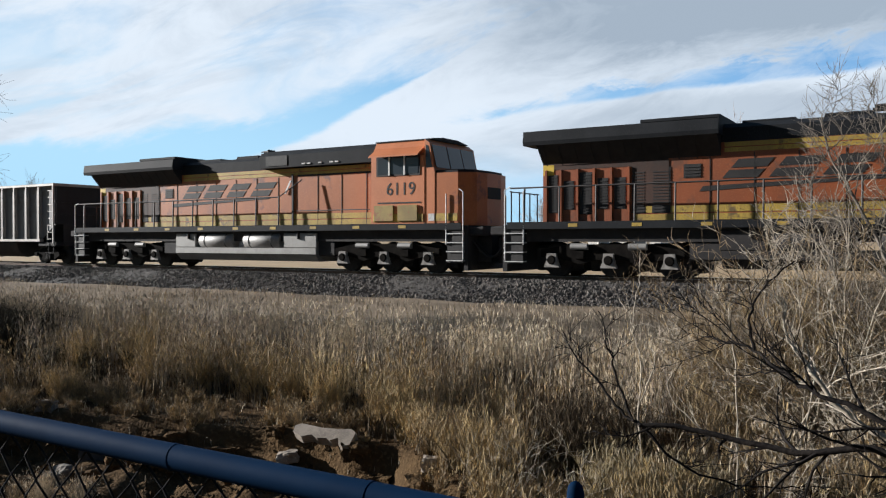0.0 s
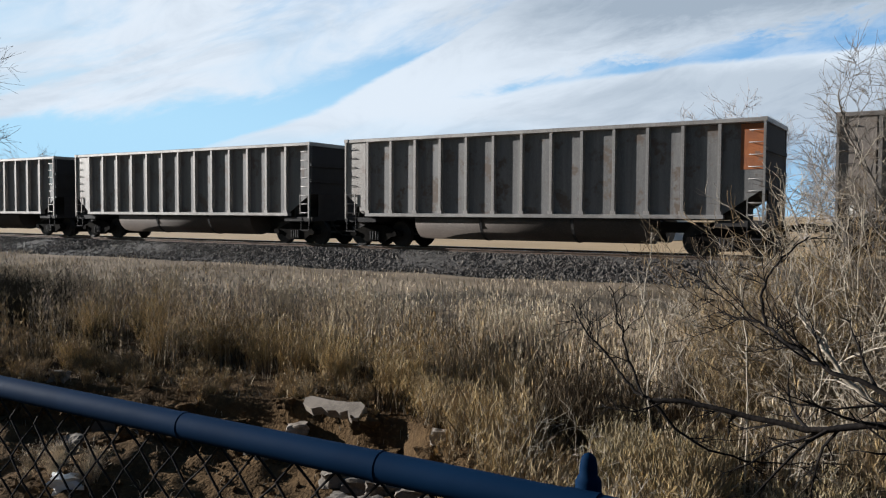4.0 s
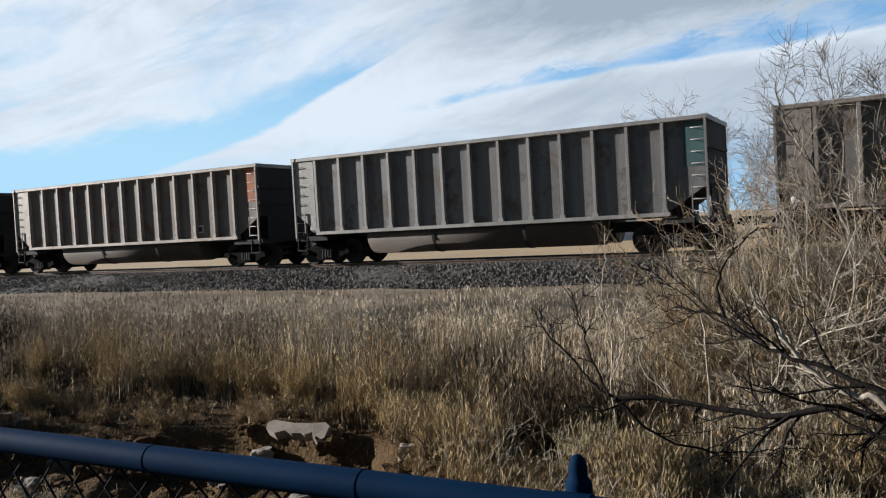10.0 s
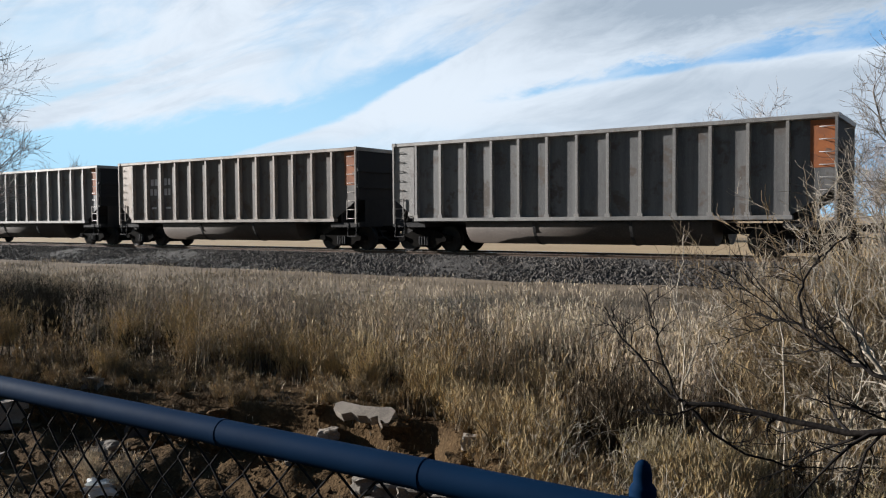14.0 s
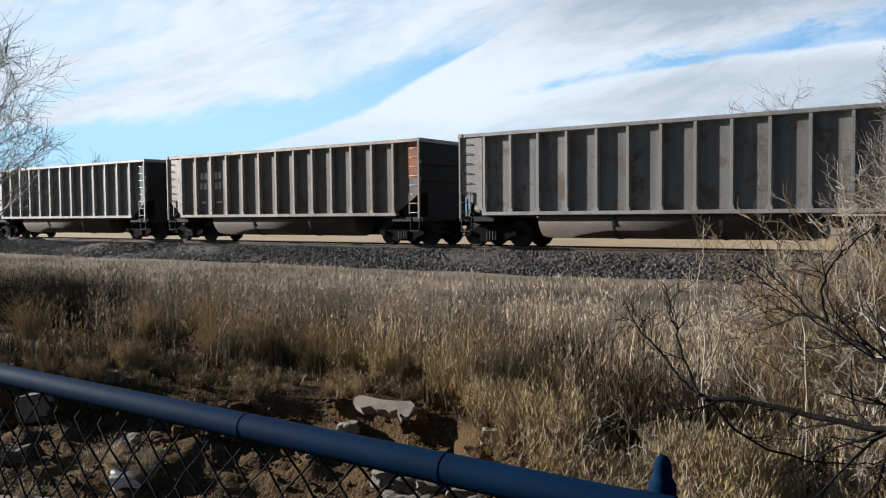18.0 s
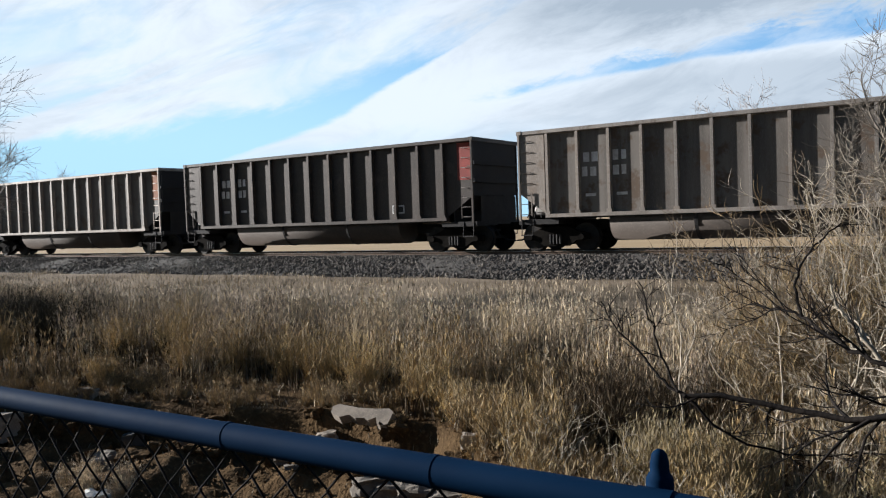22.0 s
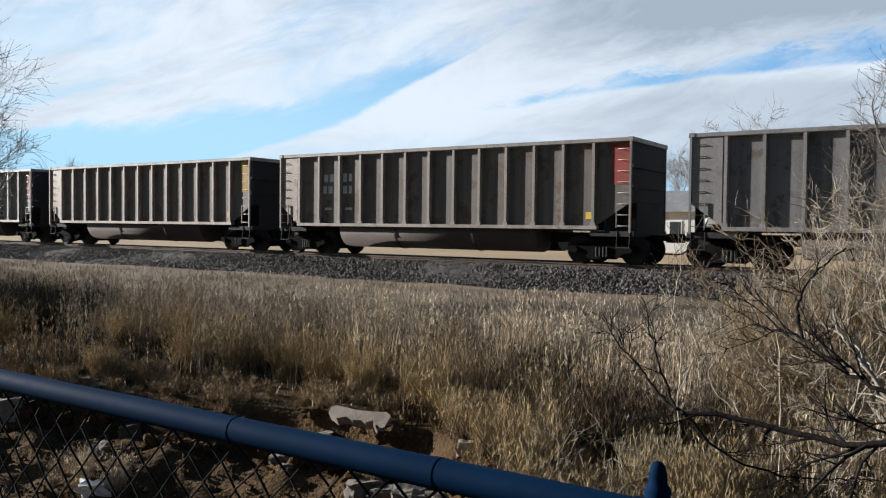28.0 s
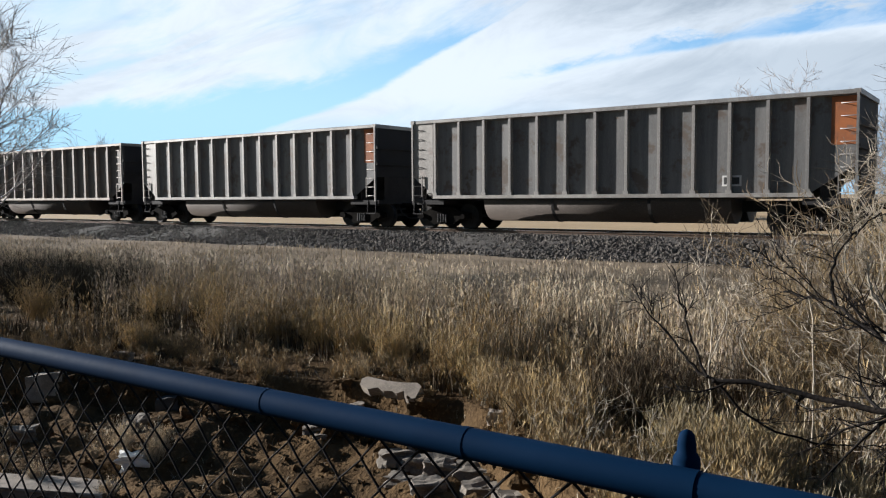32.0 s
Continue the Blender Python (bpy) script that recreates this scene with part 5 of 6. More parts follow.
    part("brake_reservoir", G().tube([(-6.95, -0.45, 1.42), (-6.9, -0.45, 1.42), (-6.1, -0.45, 1.42), (-6.05, -0.45, 1.42)], [0.12, 0.2, 0.2, 0.12], 14), BRAKE_GREY, car)
    part("brake_valve", G().box(-6.75, -6.45, -1.34, -1.15, 1.25, 1.62, 0.03), BRAKE_GREY, car)
    for k in range(3):
        part("brake_pipe", G().tube([(-7.1 + 0.2 * k, -1.3 + 0.1 * k, 1.1), (-6.9 + 0.2 * k, -1.25, 1.5 + 0.1 * k), (-6.4, -1.2 + 0.2 * k, 1.75 - 0.1 * k)], 0.02, 5), UNDER, car)
    for x in (-6.17, 6.17):
        truck(car, x)
    return car


def bars(name, parent, mat, rows, y, label):
    """Worn unreadable marking: plain bars in rows of (x, z, count, size), each a part."""
    rng = random.Random(len(rows) * 7 + int(rows[0][0] * 10))
    for x, z, n, h in rows:
        for k in range(n):
            a = x + k * h * 0.85
            w2 = h * rng.uniform(0.42, 0.62)
            part(name, G().box(a, a + w2, y - 0.006, y, z + h * rng.uniform(0, 0.06), z + h * rng.uniform(0.92, 1.0)), mat, parent, label)


END_PAINT = {"orange": ORANGE_END, "red": RED_END, "yellow": YELLOW_END, "teal": TEAL_END}
SKINS = {"grey": CAR_GREY, "brown": CAR_BROWN, "dark": CAR_DARK, "silver": CAR_SILVER, "tan": CAR_TAN}
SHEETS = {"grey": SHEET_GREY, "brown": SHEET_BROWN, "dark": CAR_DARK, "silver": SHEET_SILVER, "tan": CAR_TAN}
TONE_WORDS = {"grey": "weathered grey aluminium coal gondola with upright side ribs", "brown": "dusty brown coal gondola with upright side ribs", "dark": "sooty black coal gondola with upright side ribs", "silver": "clean silver coal gondola with upright side ribs", "tan": "smooth-sided tan coal gondola with white spray paint"}
# tone, end colour, extras
CARS = [("grey", "", ""), ("brown", "orange", ""), ("grey", "orange", ""), ("grey", "", ""), ("grey", "teal", ""), ("tan", "red", "spray"),
        ("brown", "red", "marks"), ("brown", "", "placard"), ("grey", "teal", ""), ("brown", "orange", "placard"), ("dark", "", "marks"), ("brown", "orange", "placard"),
        ("grey", "orange", ""), ("brown", "orange", "marks"), ("grey", "orange", ""), ("brown", "", "marks"), ("grey", "", ""), ("brown", "orange", "marks"),
        ("grey", "teal", ""), ("silver", "red", "silver"), ("brown", "red", "marks"), ("dark", "red", "marks placard"), ("brown", "orange", ""), ("brown", "red", ""),
        ("grey", "orange", "marks"), ("brown", "", ""), ("grey", "orange", ""), ("brown", "red", "marks sticker"), ("brown", "yellow", "sticker"), ("grey", "orange", "placard"),
        ("brown", "", "marks"), ("grey", "orange", "placard"), ("grey", "orange", ""), ("brown", "", ""), ("grey", "orange", "")]
built, train = {}, []
for i, (tone, end, extra) in enumerate(CARS):
    if tone in built:
        car = copy_thing(built[tone], Matrix())
    else:
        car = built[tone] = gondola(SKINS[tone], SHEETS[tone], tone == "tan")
    train.append((car, -CAR_PITCH * (i + 1) + 7.25))
    car["label"] = TONE_WORDS[tone] + ((", " + end + " end panel") if end else "")
for (car, _), (tone, end, extra) in zip(train, CARS):
    y = -1.50 - 0.03 if tone == "tan" else -1.42
    if end:
        part("end_colour_panel", G().box(6.55, 7.19, y - 0.006, y - 0.001, 2.45, 3.50 if tone == "tan" else 3.70), END_PAINT[end], car, "faded " + end + " painted panel")
    if "marks" in extra:
        bars("reporting_mark", car, MARK_WHITE, [(-5.05, 2.75, 2, 0.32), (-4.1, 2.75, 2, 0.32), (-5.1, 2.3, 2, 0.32), (-4.1, 2.3, 2, 0.32)], y, "worn white lettering")
        part("data_mark", G().box(-5.0, -4.66, y - 0.006, y, 1.70, 1.79), MARK_WHITE, car, "small worn white lettering")
        part("data_mark", G().box(-4.0, -3.66, y - 0.006, y, 1.70, 1.79), MARK_WHITE, car, "small worn white lettering")
    if "placard" in extra:
        part("placard_frame", G().box(3.75, 4.28, y - 0.012, y, 1.40, 1.70), MARK_WHITE, car)
        part("placard", G().box(3.80, 4.23, y - 0.016, y - 0.012, 1.45, 1.65), PLACARD, car, "dark data plate")
    if "sticker" in extra:
        part("sticker", G().box(5.72, 5.95, y - 0.01, y, 1.40, 1.62), STICKER, car, "small yellow sticker")
    if "silver" in extra:
        bars("reporting_mark", car, PLACARD, [(2.25, 3.15, 4, 0.22)], y, "dark stencilled lettering")
        bars("reporting_mark", car, TUB, [(-4.9, 2.5, 3, 0.30), (-3.9, 2.5, 2, 0.30)], y, "worn stencilled lettering")
        part("end_colour_panel", G().box(6.75, 7.19, y - 0.008, y - 0.006, 2.45, 3.70), ORANGE_END, car, "faded orange painted panel")
    if "spray" in extra:
        rs = random.Random(6)
        for x, wdt, h0, h1 in [(-3.95, 0.9, 1.40, 2.05), (-3.0, 0.75, 1.40, 2.1), (-2.3, 0.45, 1.40, 1.95), (-1.6, 0.7, 1.42, 2.0), (0.15, 0.65, 1.42, 2.12), (0.9, 0.55, 1.75, 2.1), (1.4, 0.55, 1.45, 2.15), (2.2, 0.9, 1.80, 2.15), (3.2, 0.85, 1.40, 1.95), (3.6, 0.45, 1.6, 2.12), (4.5, 1.3, 1.40, 1.64)]:
            g = G()
            for k in range(17):
                u, v = x + wdt * rs.random(), h0 + (h1 - h0) * rs.random()
                tall = rs.random() < 0.5
                du, dv = (rs.uniform(0.04, 0.10), rs.uniform(0.12, 0.32)) if tall else (rs.uniform(0.12, 0.30), rs.uniform(0.04, 0.10))
                u1, v0, v1 = min(u + du, x + wdt + 0.08), max(v - dv, h0 - 0.02), min(v + dv, h1)
                g.prism([(u, v0), (u1, v0 + rs.uniform(-0.03, 0.03)), (u1 + rs.uniform(-0.03, 0.04), v1), (u + rs.uniform(-0.03, 0.04), v1 + rs.uniform(-0.03, 0.02))], "y", y - 0.006 - 0.0006 * k, y)
            part("spray_paint", g, SPRAY_WHITE, car, "blotch of white spray paint")["kind"] = "stuff"
        part("end_colour_panel", G().box(5.13, 6.02, y - 0.006, y - 0.001, 2.2, 3.40), RED_END, car, "faded red painted panel")
        bars("reporting_mark", car, MARK_WHITE, [(-5.0, 2.9, 3, 0.22), (-3.9, 2.9, 2, 0.22), (-5.0, 2.45, 3, 0.22), (-3.9, 2.45, 2, 0.22)], y, "worn pale lettering")
        part("placard_frame", G().box(2.5, 3.0, y - 0.012, y, 1.50, 1.80), MARK_WHITE, car)
        part("placard", G().box(2.55, 2.95, y - 0.016, y - 0.012, 1.55, 1.75), PLACARD, car, "dark data plate")


def text_mesh(words, size, mat):
    """Raised flat characters as a mesh, in the x-z plane, facing -y."""
    cu = bpy.data.curves.new("digits", "FONT")
    cu.body, cu.size, cu.extrude, cu.align_x = words, size, 0.004, "CENTER"
    tmp = bpy.data.objects.new("digits", cu)
    me = bpy.data.meshes.new_from_object(tmp)
    bpy.data.objects.remove(tmp)
    me.transform(Matrix.Rotation(radians(90), 4, "X"))
    me.materials.clear()
    me.materials.append(mat)
    return me


def loco_truck(parent, x, sign):
    t = part("truck", G().box(x - 1.9, x + 1.9, -1.05, 1.05, 0.62, 0.86, 0.04), TRUCK_METAL, parent)
    for s in (-1, 1):
        y0, y1 = sorted((s * 1.08, s * 1.24))
        out = [(-2.25, 0.62), (-2.25, 0.85), (-1.2, 1.02), (1.2, 1.02), (2.25, 0.85), (2.25, 0.62), (1.5, 0.55), (0.95, 0.40), (0.45, 0.55), (-0.45, 0.55), (-0.95, 0.40), (-1.5, 0.55)]
        part("side_frame", G().prism([(x + a, z) for a, z in out], "y", y0, y1), TRUCK_METAL, t)
        for k, dx in enumerate((-1.85, 0.0, 1.85)):
            w_ = part("wheel", LOCO_WHEEL, WHEEL_METAL, t, at=(x + dx, s * 0.7525, 0.533))
            if s > 0:
                w_.rotation_euler = (0, 0, math.pi)
            part("axle_box", G().prism([(x + dx - 0.26, 0.30), (x + dx + 0.26, 0.30), (x + dx + 0.19, 0.46), (x + dx + 0.15, 0.74), (x + dx - 0.15, 0.74), (x + dx - 0.19, 0.46)], "y", *sorted((s * 1.20, s * 1.36))), BOX_GREY, t, "dusty grey axle box")
            part("bearing_cap", G().tube([(x + dx, s * 1.35, 0.53), (x + dx, s * 1.42, 0.53)], [0.15, 0.12], 14), TRUCK_METAL, t)
        for dx in (-0.92, 0.92):
            part("brake_cylinder", G().tube([(x + dx - 0.3, s * 1.30, 0.95), (x + dx + 0.25, s * 1.30, 0.95)], 0.10, 10), TANK_GREY, t, "dusty grey brake cylinder")
            part("damper", G().box(x + dx - 0.12, x + dx + 0.12, *sorted((s * 1.22, s * 1.33)), 0.55, 0.82, 0.03), TRUCK_METAL, t)
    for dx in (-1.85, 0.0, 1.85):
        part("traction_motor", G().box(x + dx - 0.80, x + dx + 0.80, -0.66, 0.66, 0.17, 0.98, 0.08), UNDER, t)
        part("axle", G().tube([(x + dx, -0.7, 0.533), (x + dx, 0.7, 0.533)], 0.10, 10), WHEEL_METAL, t)


def locomotive(number, label, paint, tank):
    """A six-axle diesel road locomotive; x runs to its front, the origin is on the track under its middle."""
    eng = thing("diesel_locomotive", label, "locomotive", "locomotives of the train")
    H = 0.98                                                  # half width of the hood
    part("underframe", G().box(-10.2, 10.2, -1.3, 1.3, 1.10, 1.56), UNDER, eng)
    for x0, x1 in ((-4.6, -3.7), (3.95, 4.7)):
        part("equipment_box", G().box(x0, x1, -1.25, 1.25, 0.55, 1.12, 0.05), UNDER, eng)
    part("deck", G().box(-10.4, 10.4, -1.56, 1.56, 1.56, 1.64), LOCO_BLACK, eng)
    for s in (-1, 1):
        y0, y1 = sorted((s * 1.57, s * 1.53))
        sill = part("side_sill", G().box(-10.3, 10.3, y0, y1, 1.50, 1.72), LOCO_BLACK, eng)
        for k in range(9):
            x = -8.2 + 2.0 * k
            y2, y3 = sorted((s * 1.576, s * 1.57))
            part("sill_stripe", G().box(x, x + 0.30, y2, y3, 1.56, 1.66), LOCO_YELLOW, sill)
    # long hood
    part("long_hood", G().box(-9.3, 6.6, -H, H, 1.64, 3.92), paint, eng, "orange body side")
    part("hood_roof", G().prism([(-H, 3.92), (H, 3.92), (H, 4.32), (H - 0.22, 4.46), (-H + 0.22, 4.46), (-H, 4.32)], "x", -3.8, 1.0), LOCO_BLACK, eng, "black roof")
    part("inverter_cabinet", G().prism([(-1.3, 3.95), (1.3, 3.95), (1.3, 4.42), (1.0, 4.62), (-1.0, 4.62), (-1.3, 4.42)], "x", 1.0, 6.62), LOCO_BLACK, eng, "black equipment cabinet")
    part("inverter_door", G().box(1.35, 2.45, -1.32, -1.30, 4.02, 4.40), LOUVRE, eng)
    for k, x in enumerate((3.2, 3.45, 4.0, 4.55, 4.8)):
        part("roof_step", G().box(x, x + 0.16, -1.33, -1.30, 4.02, 4.07), MARK_WHITE, eng)
    rad = part("radiator_cab", G().prism([(-1.52, 4.12), (1.52, 4.12), (1.55, 4.24), (1.5, 4.56), (-1.5, 4.56), (-1.55, 4.24)], "x", -9.75, -3.75), LOCO_BLACK, eng, "black overhanging radiator section")
    part("radiator_top", G().box(-6.0, -3.75, -1.42, 1.42, 4.56, 4.68, 0.03), LOCO_BLACK, rad)
    part("radiator_flare", G().prism([(-H, 3.55), (H, 3.55), (1.50, 4.12), (-1.50, 4.12)], "x", -9.3, -3.8), LOUVRE, eng)
    for k in range(10):
        x = -9.15 + k * 0.52
        part("radiator_slat", G().prism([(-H - 0.03, 3.50), (-H - 0.06, 3.55), (-1.50, 4.11), (-1.47, 4.11)], "x", x, x + 0.04), LOUVRE, eng)
    # louvred doors at the rear
    for k, (x, w2, z0, z1) in enumerate([(-8.95, 0.32, 2.0, 3.2), (-8.42, 0.34, 2.1, 3.0), (-7.86, 0.42, 1.95, 3.25), (-7.30, 0.34, 2.1, 3.05), (-6.76, 0.36, 2.1, 3.05), (-6.18, 0.42, 1.95, 3.25), (-5.5, 0.55, 1.95, 3.3), (-4.6, 0.5, 2.95, 3.35)]):
        g = G().box(x - w2 / 2, x + w2 / 2, -H - 0.014, -H, z0, z1)
        d = part("louvre_door", g, LOUVRE, eng)
        for j in range(int((z1 - z0) / 0.09)):
            part("slat", G().box(x - w2 / 2 + 0.03, x + w2 / 2 - 0.03, -H - 0.03, -H - 0.014, z0 + 0.03 + j * 0.09, z0 + 0.06 + j * 0.09), LOUVRE, d)
    for x in (-9.18, -8.68, -8.12, -7.58, -7.03, -6.48):
        part("door_post", G().box(x - 0.035, x + 0.035, -H - 0.07, -H, 1.66, 3.36), paint, eng)
    part("sooty_panel", G().box(-6.38, -5.28, -H - 0.018, -H, 2.18, 3.52), SOOT_SHADE_ORANGE, eng, "body panel blackened by soot and painted shade")
    # strip below the overhang, whose shadow is put into its colour
    part("sooty_panel", G().box(-9.28, -5.30, -H - 0.010, -H, 3.36, 3.55), SOOT_SHADE_ORANGE, eng, "body panel blackened by soot and painted shade")
    # stripes along the hood
    for z0, z1, x0, x1 in ((1.74, 1.92, -6.3, 6.6), (1.96, 2.16, -6.3, 6.6), (3.64, 3.76, -3.7, 6.6), (3.79, 3.91, -3.7, 6.6)):
        for s in (-1, 1):
            y0, y1 = sorted((s * (H + 0.012), s * H))
            part("yellow_stripe", G().box(x0, x1, y0, y1, z0, z1), LOCO_YELLOW, eng)
    for x in (-4.1, -2.9, -1.75, -0.6, 0.55, 1.7, 2.45, 3.7, 4.85, 6.0):
        part("door_seam", G().box(x - 0.012, x + 0.012, -H - 0.014, -H, 1.7, 3.6), LOUVRE, eng)
    # sunlight on the bent handrail, drawn as a white slash
    part("white_grab", G().prism([(2.05, 2.95), (2.13, 2.95), (2.42, 3.45), (2.34, 3.45)], "y", -H - 0.06, -H - 0.03), WHITE_PAINT, eng, "white slash painted as the sunlit bend of the handrail")
    part("hand_grab", G().box(2.42, 2.50, -H - 0.05, -H, 1.75, 3.70), LOUVRE, eng)
    part("filter_door", G().box(2.7, 6.4, -H - 0.02, -H, 3.60, 3.66), LOUVRE, eng)
    # broad dark emblem: slanted plain blocks over a long sweep
    emblem = part("emblem", G().prism([(-4.4, 2.55), (-3.0, 2.62), (1.2, 2.78), (1.3, 2.86), (-3.0, 2.74), (-4.3, 2.70)], "y", -H - 0.012, -H), LOUVRE, eng, "dark painted emblem of plain slanted shapes")
    for x, w2 in ((-3.75, 0.95), (-2.5, 1.0), (-1.15, 0.95), (0.2, 1.0)):
        for z0, z1 in ((2.90, 3.13), (3.19, 3.43)):
            a, b = x + (z0 - 2.92) * 0.85, x + (z1 - 2.92) * 0.85
            part("emblem_bar", G().prism([(a, z0), (a + w2, z0), (b + w2, z1), (b, z1)], "y", -H - 0.012, -H), LOUVRE, emblem)
    # roof fittings
    part("exhaust_hood", G().box(-1.2, 0.0, -0.35, 0.35, 4.46, 4.62, 0.04), LOCO_BLACK, eng)
    part("roof_hatch", G().box(-3.3, -1.9, -0.6, 0.6, 4.46, 4.55, 0.02), LOCO_BLACK, eng)
    horn = part("horn", G().box(-0.05, 0.35, -0.12, 0.12, 4.62, 4.70), LOUVRE, eng)
    for k in range(3):
        part("trumpet", G().tube([(0.0, -0.14 + 0.14 * k, 4.76), (0.3, -0.14 + 0.14 * k, 4.76), (0.42, -0.14 + 0.14 * k, 4.76)], [0.025, 0.04, 0.09], 10), LOUVRE, horn)
    # cab and nose
    cab = part("cab", G().prism([(-1.54, 1.64), (1.54, 1.64), (1.54, 4.05), (1.2, 4.62), (0.5, 4.72), (-0.5, 4.72), (-1.2, 4.62), (-1.54, 4.05)], "x", 6.62, 8.85), LOCO_PINK, eng, "sun-faded orange driver's cab")
    part("cab_front", G().prism([(8.85, 1.64), (9.25, 1.64), (9.25, 3.45), (9.05, 4.45), (8.85, 4.6)], "y", -1.52, 1.52), LOCO_PINK, cab)
    part("cab_roof", G().prism([(-1.25, 4.64), (-0.5, 4.735), (0.5, 4.735), (1.25, 4.64), (1.25, 4.60), (-1.25, 4.60)], "x", 6.6, 8.95), LOCO_BLACK, cab)
    wf = part("window_frame", G().box(6.85, 8.68, -1.56, -1.535, 3.38, 4.08), LOUVRE, cab)
    for x0, x1 in ((6.92, 7.42), (7.48, 8.06), (8.12, 8.62)):
        part("pane", G().box(x0, x1, -1.568, -1.555, 3.44, 4.02), GLASS, wf)
    for x in (7.42, 8.06):
        part("window_bar", G().box(x - 0.03, x + 0.03, -1.60, -1.555, 3.40, 4.05), WHITE_PAINT, wf)
    for y in (-1.42, -0.45, 0.50):
        part("windscreen", G().prism([(9.262, 3.62), (9.075, 4.40), (9.085, 4.40), (9.275, 3.62)], "y", y, y + 0.90), GLASS, cab)
    part("quarter_light", G().prism([(8.90, 3.62), (9.16, 3.62), (9.0, 4.36), (8.90, 4.40)], "y", -1.528, -1.52), GLASS, cab)
    part("awning", G().prism([(-1.40, 4.30), (-1.86, 4.02), (-1.86, 4.06), (-1.40, 4.36)], "x", 6.72, 8.78), LOCO_PINK, cab)
    for x in (6.78, 7.78):
        part("cab_locker", G().box(x, x + 0.80, -1.60, -1.54, 1.80, 2.36, 0.02), LOCKER, cab)
    part("cab_grille", G().box(6.9, 8.7, -1.552, -1.54, 2.42, 2.47), LOUVRE, cab)
    part("cab_stripe", G().box(6.7, 8.8, -1.556, -1.54, 1.78, 2.05), LOCO_YELLOW, cab)
    part("nose", G().prism([(9.25, -1.5), (10.15, -1.5), (10.62, -1.05), (10.72, -0.5), (10.72, 0.5), (10.62, 1.05), (10.15, 1.5), (9.25, 1.5)], "z", 1.64, 3.42), paint, eng, "blunt orange nose")
    part("nose_top", G().prism([(9.25, -1.42), (10.1, -1.42), (10.5, -1.0), (10.58, 0), (10.5, 1.0), (10.1, 1.42), (9.25, 1.42)], "z", 3.42, 3.52), LOCO_BLACK, eng)
    part("nose_emblem", G().box(10.72, 10.73, -0.48, 0.48, 2.55, 2.95), LOCO_BLACK, eng, "dark painted plain shape")
    part("nose_stripe", G().box(9.26, 10.13, -1.512, -1.5, 1.80, 2.05), LOCO_YELLOW, eng)
    part("nose_placard", G().box(9.0, 9.24, -1.53, -1.52, 1.80, 2.05), MARK_WHITE, cab)
    part("end_panel", G().box(-9.29, -8.92, -H - 0.012, -H, 3.20, 3.52), STICKER, eng, "small yellow panel")
    if number:
        part("road_number", text_mesh(number, 0.62, LOUVRE), LOUVRE, eng, "dark painted number", at=(7.88, -1.545, 2.72))
    # tank, reservoirs
    part("fuel_tank", G().prism([(-1.15, 0.34), (1.15, 0.34), (1.42, 0.62), (1.42, 0.85), (-1.42, 0.85), (-1.42, 0.62)], "x", -3.7, 3.95), tank, eng, "dusty grey fuel tank")
    part("tank_box", G().box(-3.7, -2.55, -1.40, 1.40, 0.85, 1.42, 0.03), tank, eng)
    part("tank_box", G().box(2.35, 3.95, -1.40, 1.40, 0.85, 1.42, 0.03), tank, eng)
    for x in (-2.3, 0.2):
        c = part("air_reservoir", G().tube([(x, -1.2, 1.13), (x + 0.06, -1.2, 1.13), (x + 1.84, -1.2, 1.13), (x + 1.9, -1.2, 1.13)], [0.22, 0.29, 0.29, 0.22], 20), tank, eng, "silver air reservoir cylinder")
        for dx in (0.35, 1.5):
            part("band", G().tube([(x + dx, -1.2, 1.13), (x + dx + 0.05, -1.2, 1.13)], 0.298, 20), UNDER, c)
    for x in (-2.9, 3.1):
        part("filler", G().tube([(x, -1.42, 1.2), (x, -1.42, 1.5)], 0.06, 8), UNDER, eng)
    loco_truck(eng, -7.0, -1)
    loco_truck(eng, 7.0, 1)
    # pilots, steps, couplers
    for e in (-1, 1):
        x0, x1 = sorted((e * 10.35, e * 10.5))
        part("pilot", G().box(x0, x1, -1.45, 1.45, 0.14, 1.64), UNDER, eng)
        x0, x1 = sorted((e * 10.5, e * 11.15))
        part("coupler", G().box(x0, x1, -0.12, 0.12, 0.72, 0.98, 0.02), TRUCK_METAL, eng)
        part("anticlimber", G().box(*sorted((e * 10.45, e * 11.0)), -1.35, 1.35, 1.30, 1.60, 0.04), UNDER, eng)
        part("draft_gear", G().box(*sorted((e * 10.5, e * 11.02)), -0.75, 0.75, 0.38, 1.30, 0.06), UNDER, eng)
        for y in (-1.1, -0.85, 0.85, 1.1):
            part("brake_hose", G().tube([(e * 10.5, y, 1.15), (e * 10.75, y, 0.85), (e * 11.0, y * 0.95, 0.62), (e * 11.2, y * 0.9, 0.6)], 0.035, 7), LOUVRE, eng)
        for s in (-1, 1):
            st = part("step_well", G().box(*sorted((e * 9.75, e * 10.35)), *sorted((s * 1.2, s * 1.52)), 0.4, 1.56), LOUVRE, eng)
            for z in (0.45, 0.75, 1.05, 1.35):
                part("tread", G().box(*sorted((e * 9.72, e * 10.38)), *sorted((s * 1.3, s * 1.57)), z, z + 0.03), MARK_WHITE, st)
            part("hand_rail_post", G().tube([(e * 10.38, s * 1.55, 0.5), (e * 10.38, s * 1.55, 2.75), (e * 10.2, s * 1.5, 2.85)], 0.022, 6), MARK_WHITE, eng)
            part("hand_rail_post", G().tube([(e * 9.72, s * 1.55, 1.0), (e * 9.72, s * 1.55, 2.7)], 0.022, 6), MARK_WHITE, eng)
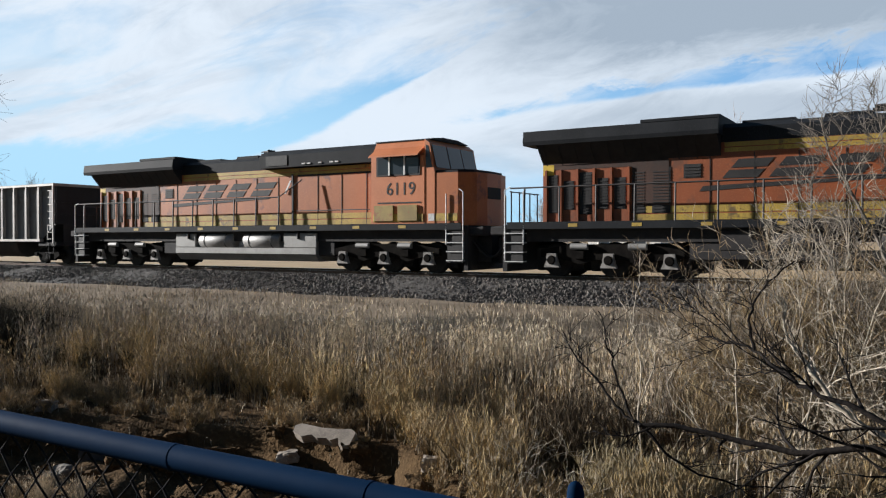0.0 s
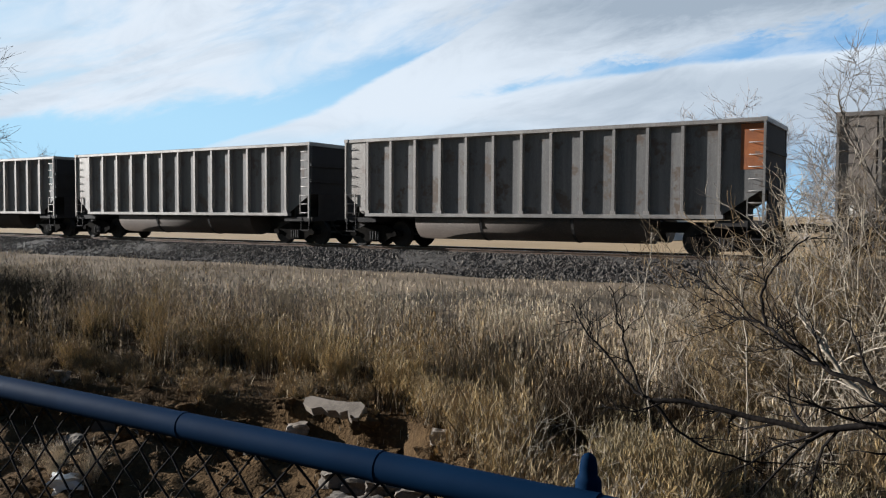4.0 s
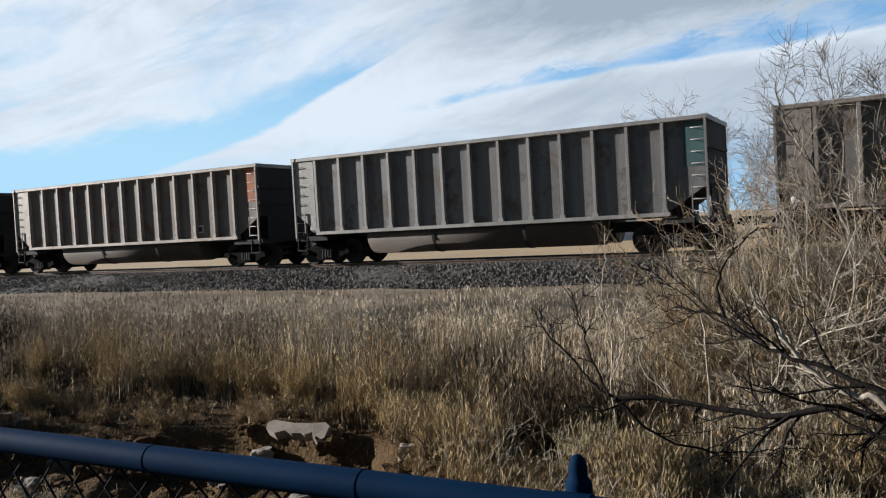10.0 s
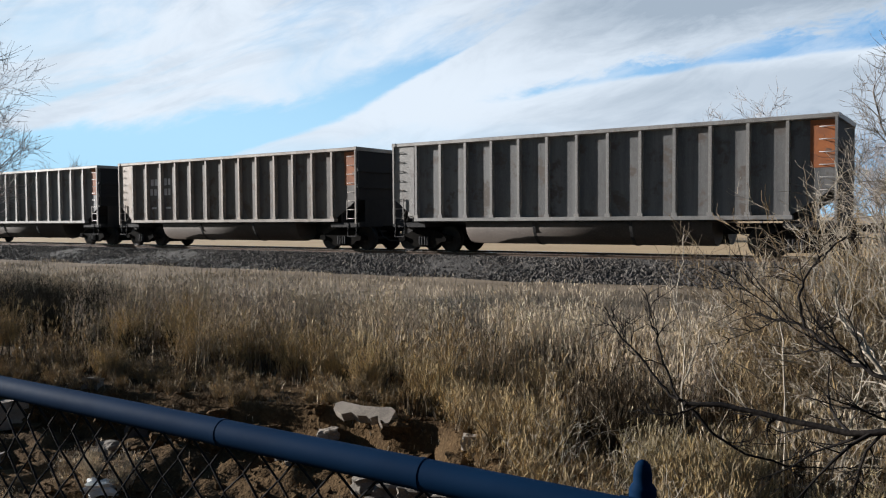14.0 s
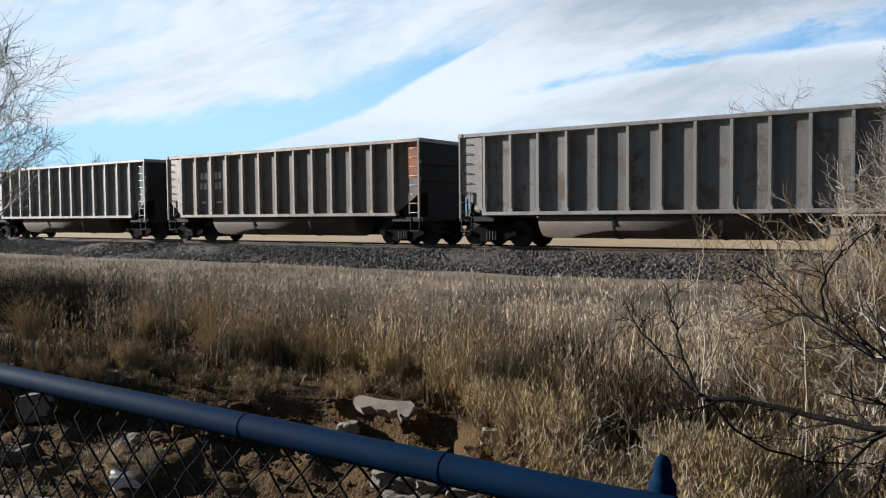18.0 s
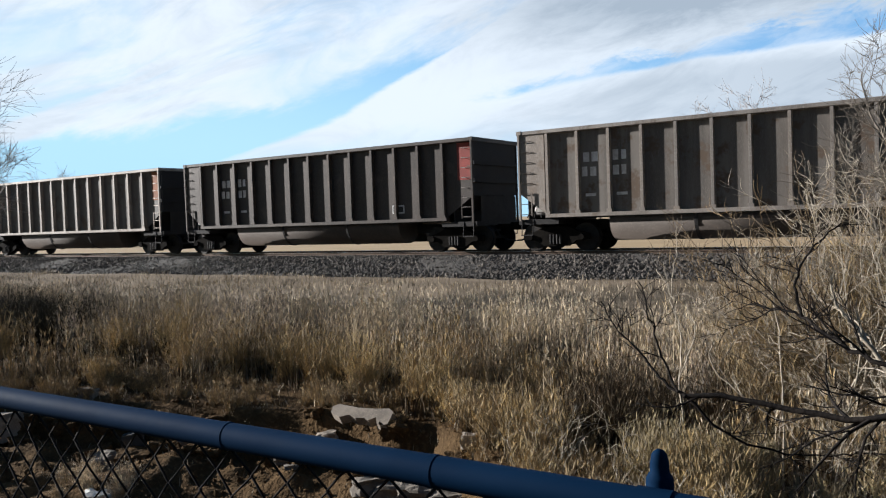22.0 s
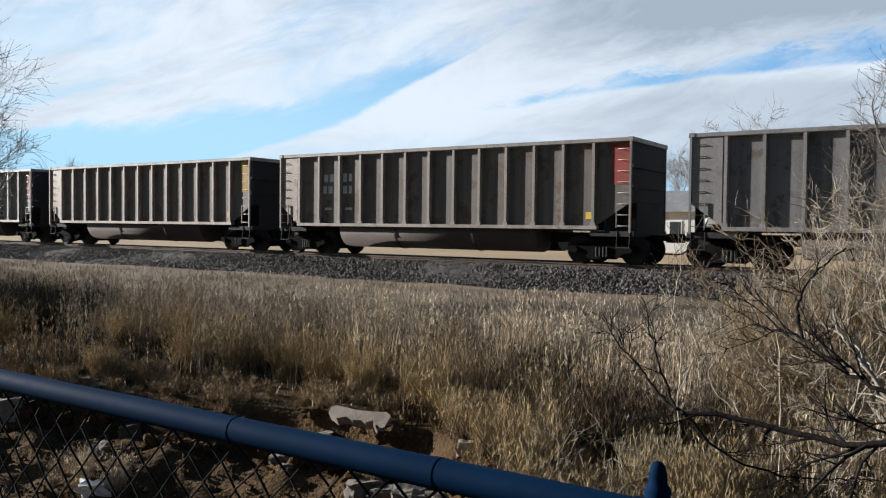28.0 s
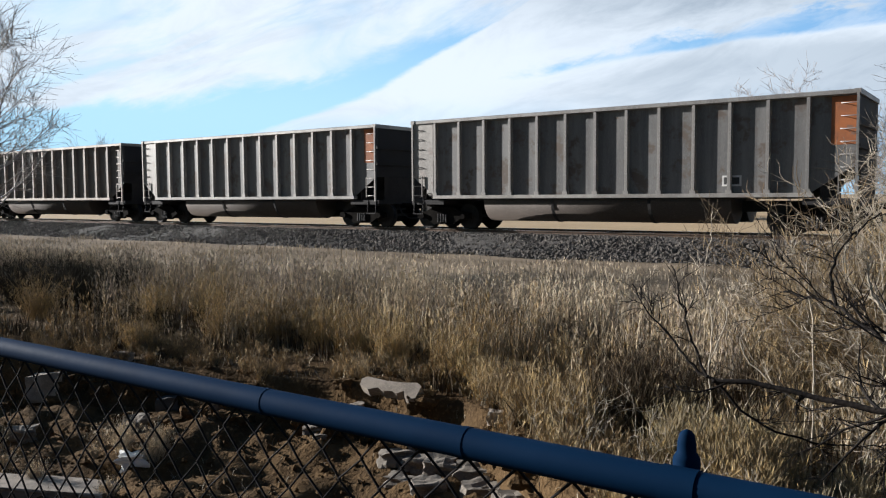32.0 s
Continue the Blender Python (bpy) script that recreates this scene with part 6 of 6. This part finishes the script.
        for y in (-1.0, -0.4, 0.4, 1.0):
            part("end_rail_post", G().tube([(e * 10.42, y, 1.6), (e * 10.42, y, 2.75)], 0.024, 6), HANDRAIL, eng)
        part("end_rail", G().tube([(e * 10.42, -1.1, 2.72), (e * 10.42, 1.1, 2.72)], 0.02, 6), HANDRAIL, eng)
    # side handrails
    for s in (-1, 1):
        hr = part("hand_rail", G().tube([(-10.2, s * 1.5, 2.80), (2.2, s * 1.5, 2.80), (3.1, s * 1.2, 3.45)], 0.026, 6), HANDRAIL, eng)
        part("hand_rail", G().tube([(3.1, s * 1.5, 2.25), (6.5, s * 1.5, 2.25)], 0.019, 6), HANDRAIL, eng)
        for k in range(11):
            x = -9.7 + 1.19 * k
            part("stanchion", G().tube([(x, s * 1.53, 1.62), (x, s * 1.5, 2.80)], 0.03, 6), HANDRAIL, hr)
    return eng


engine = locomotive("6119", "orange and black diesel locomotive with yellow stripes, sunlit side", LOCO_ORANGE, TANK_GREY)
lead = locomotive("", "dirty orange and black diesel locomotive leading the train", LOCO_DIRTY, UNDER)
engine_x = -CAR_PITCH + 7.25 + CAR_PITCH / 2 + 11.15
train.append((engine, engine_x))
train.append((lead, engine_x + 22.3))


# ---------------------------------------------------------------- motion
# seconds, and how far the train has come along the track
RUN = [(0.0, -34.05), (1.0, -18.29), (2.0, -2.49), (3.0, 13.71), (4.5, 37.80), (6.0, 62.02), (7.0, 77.92), (8.0, 93.91), (9.0,
       110.57), (10.0, 126.85), (11.0, 143.03), (12.0, 159.91), (13.0, 176.11), (14.0, 192.56), (15.0, 209.01), (16.5, 234.33),
       (18.0, 259.34), (19.0, 276.47), (20.0, 293.38), (21.0, 310.09), (22.0, 327.46), (23.0, 344.25), (24.0, 361.14), (25.5,
       386.94), (27.0, 412.67), (28.0, 429.80), (29.0, 447.50), (30.0, 464.72), (31.0, 482.02), (32.0, 499.75)]


def motions():
    """The whole train rolls along the track."""
    for ob, offset in train:
        walk(ob, [(t, pose(s + offset, TRACK_Y, 0)) for t, s in RUN])


motions()
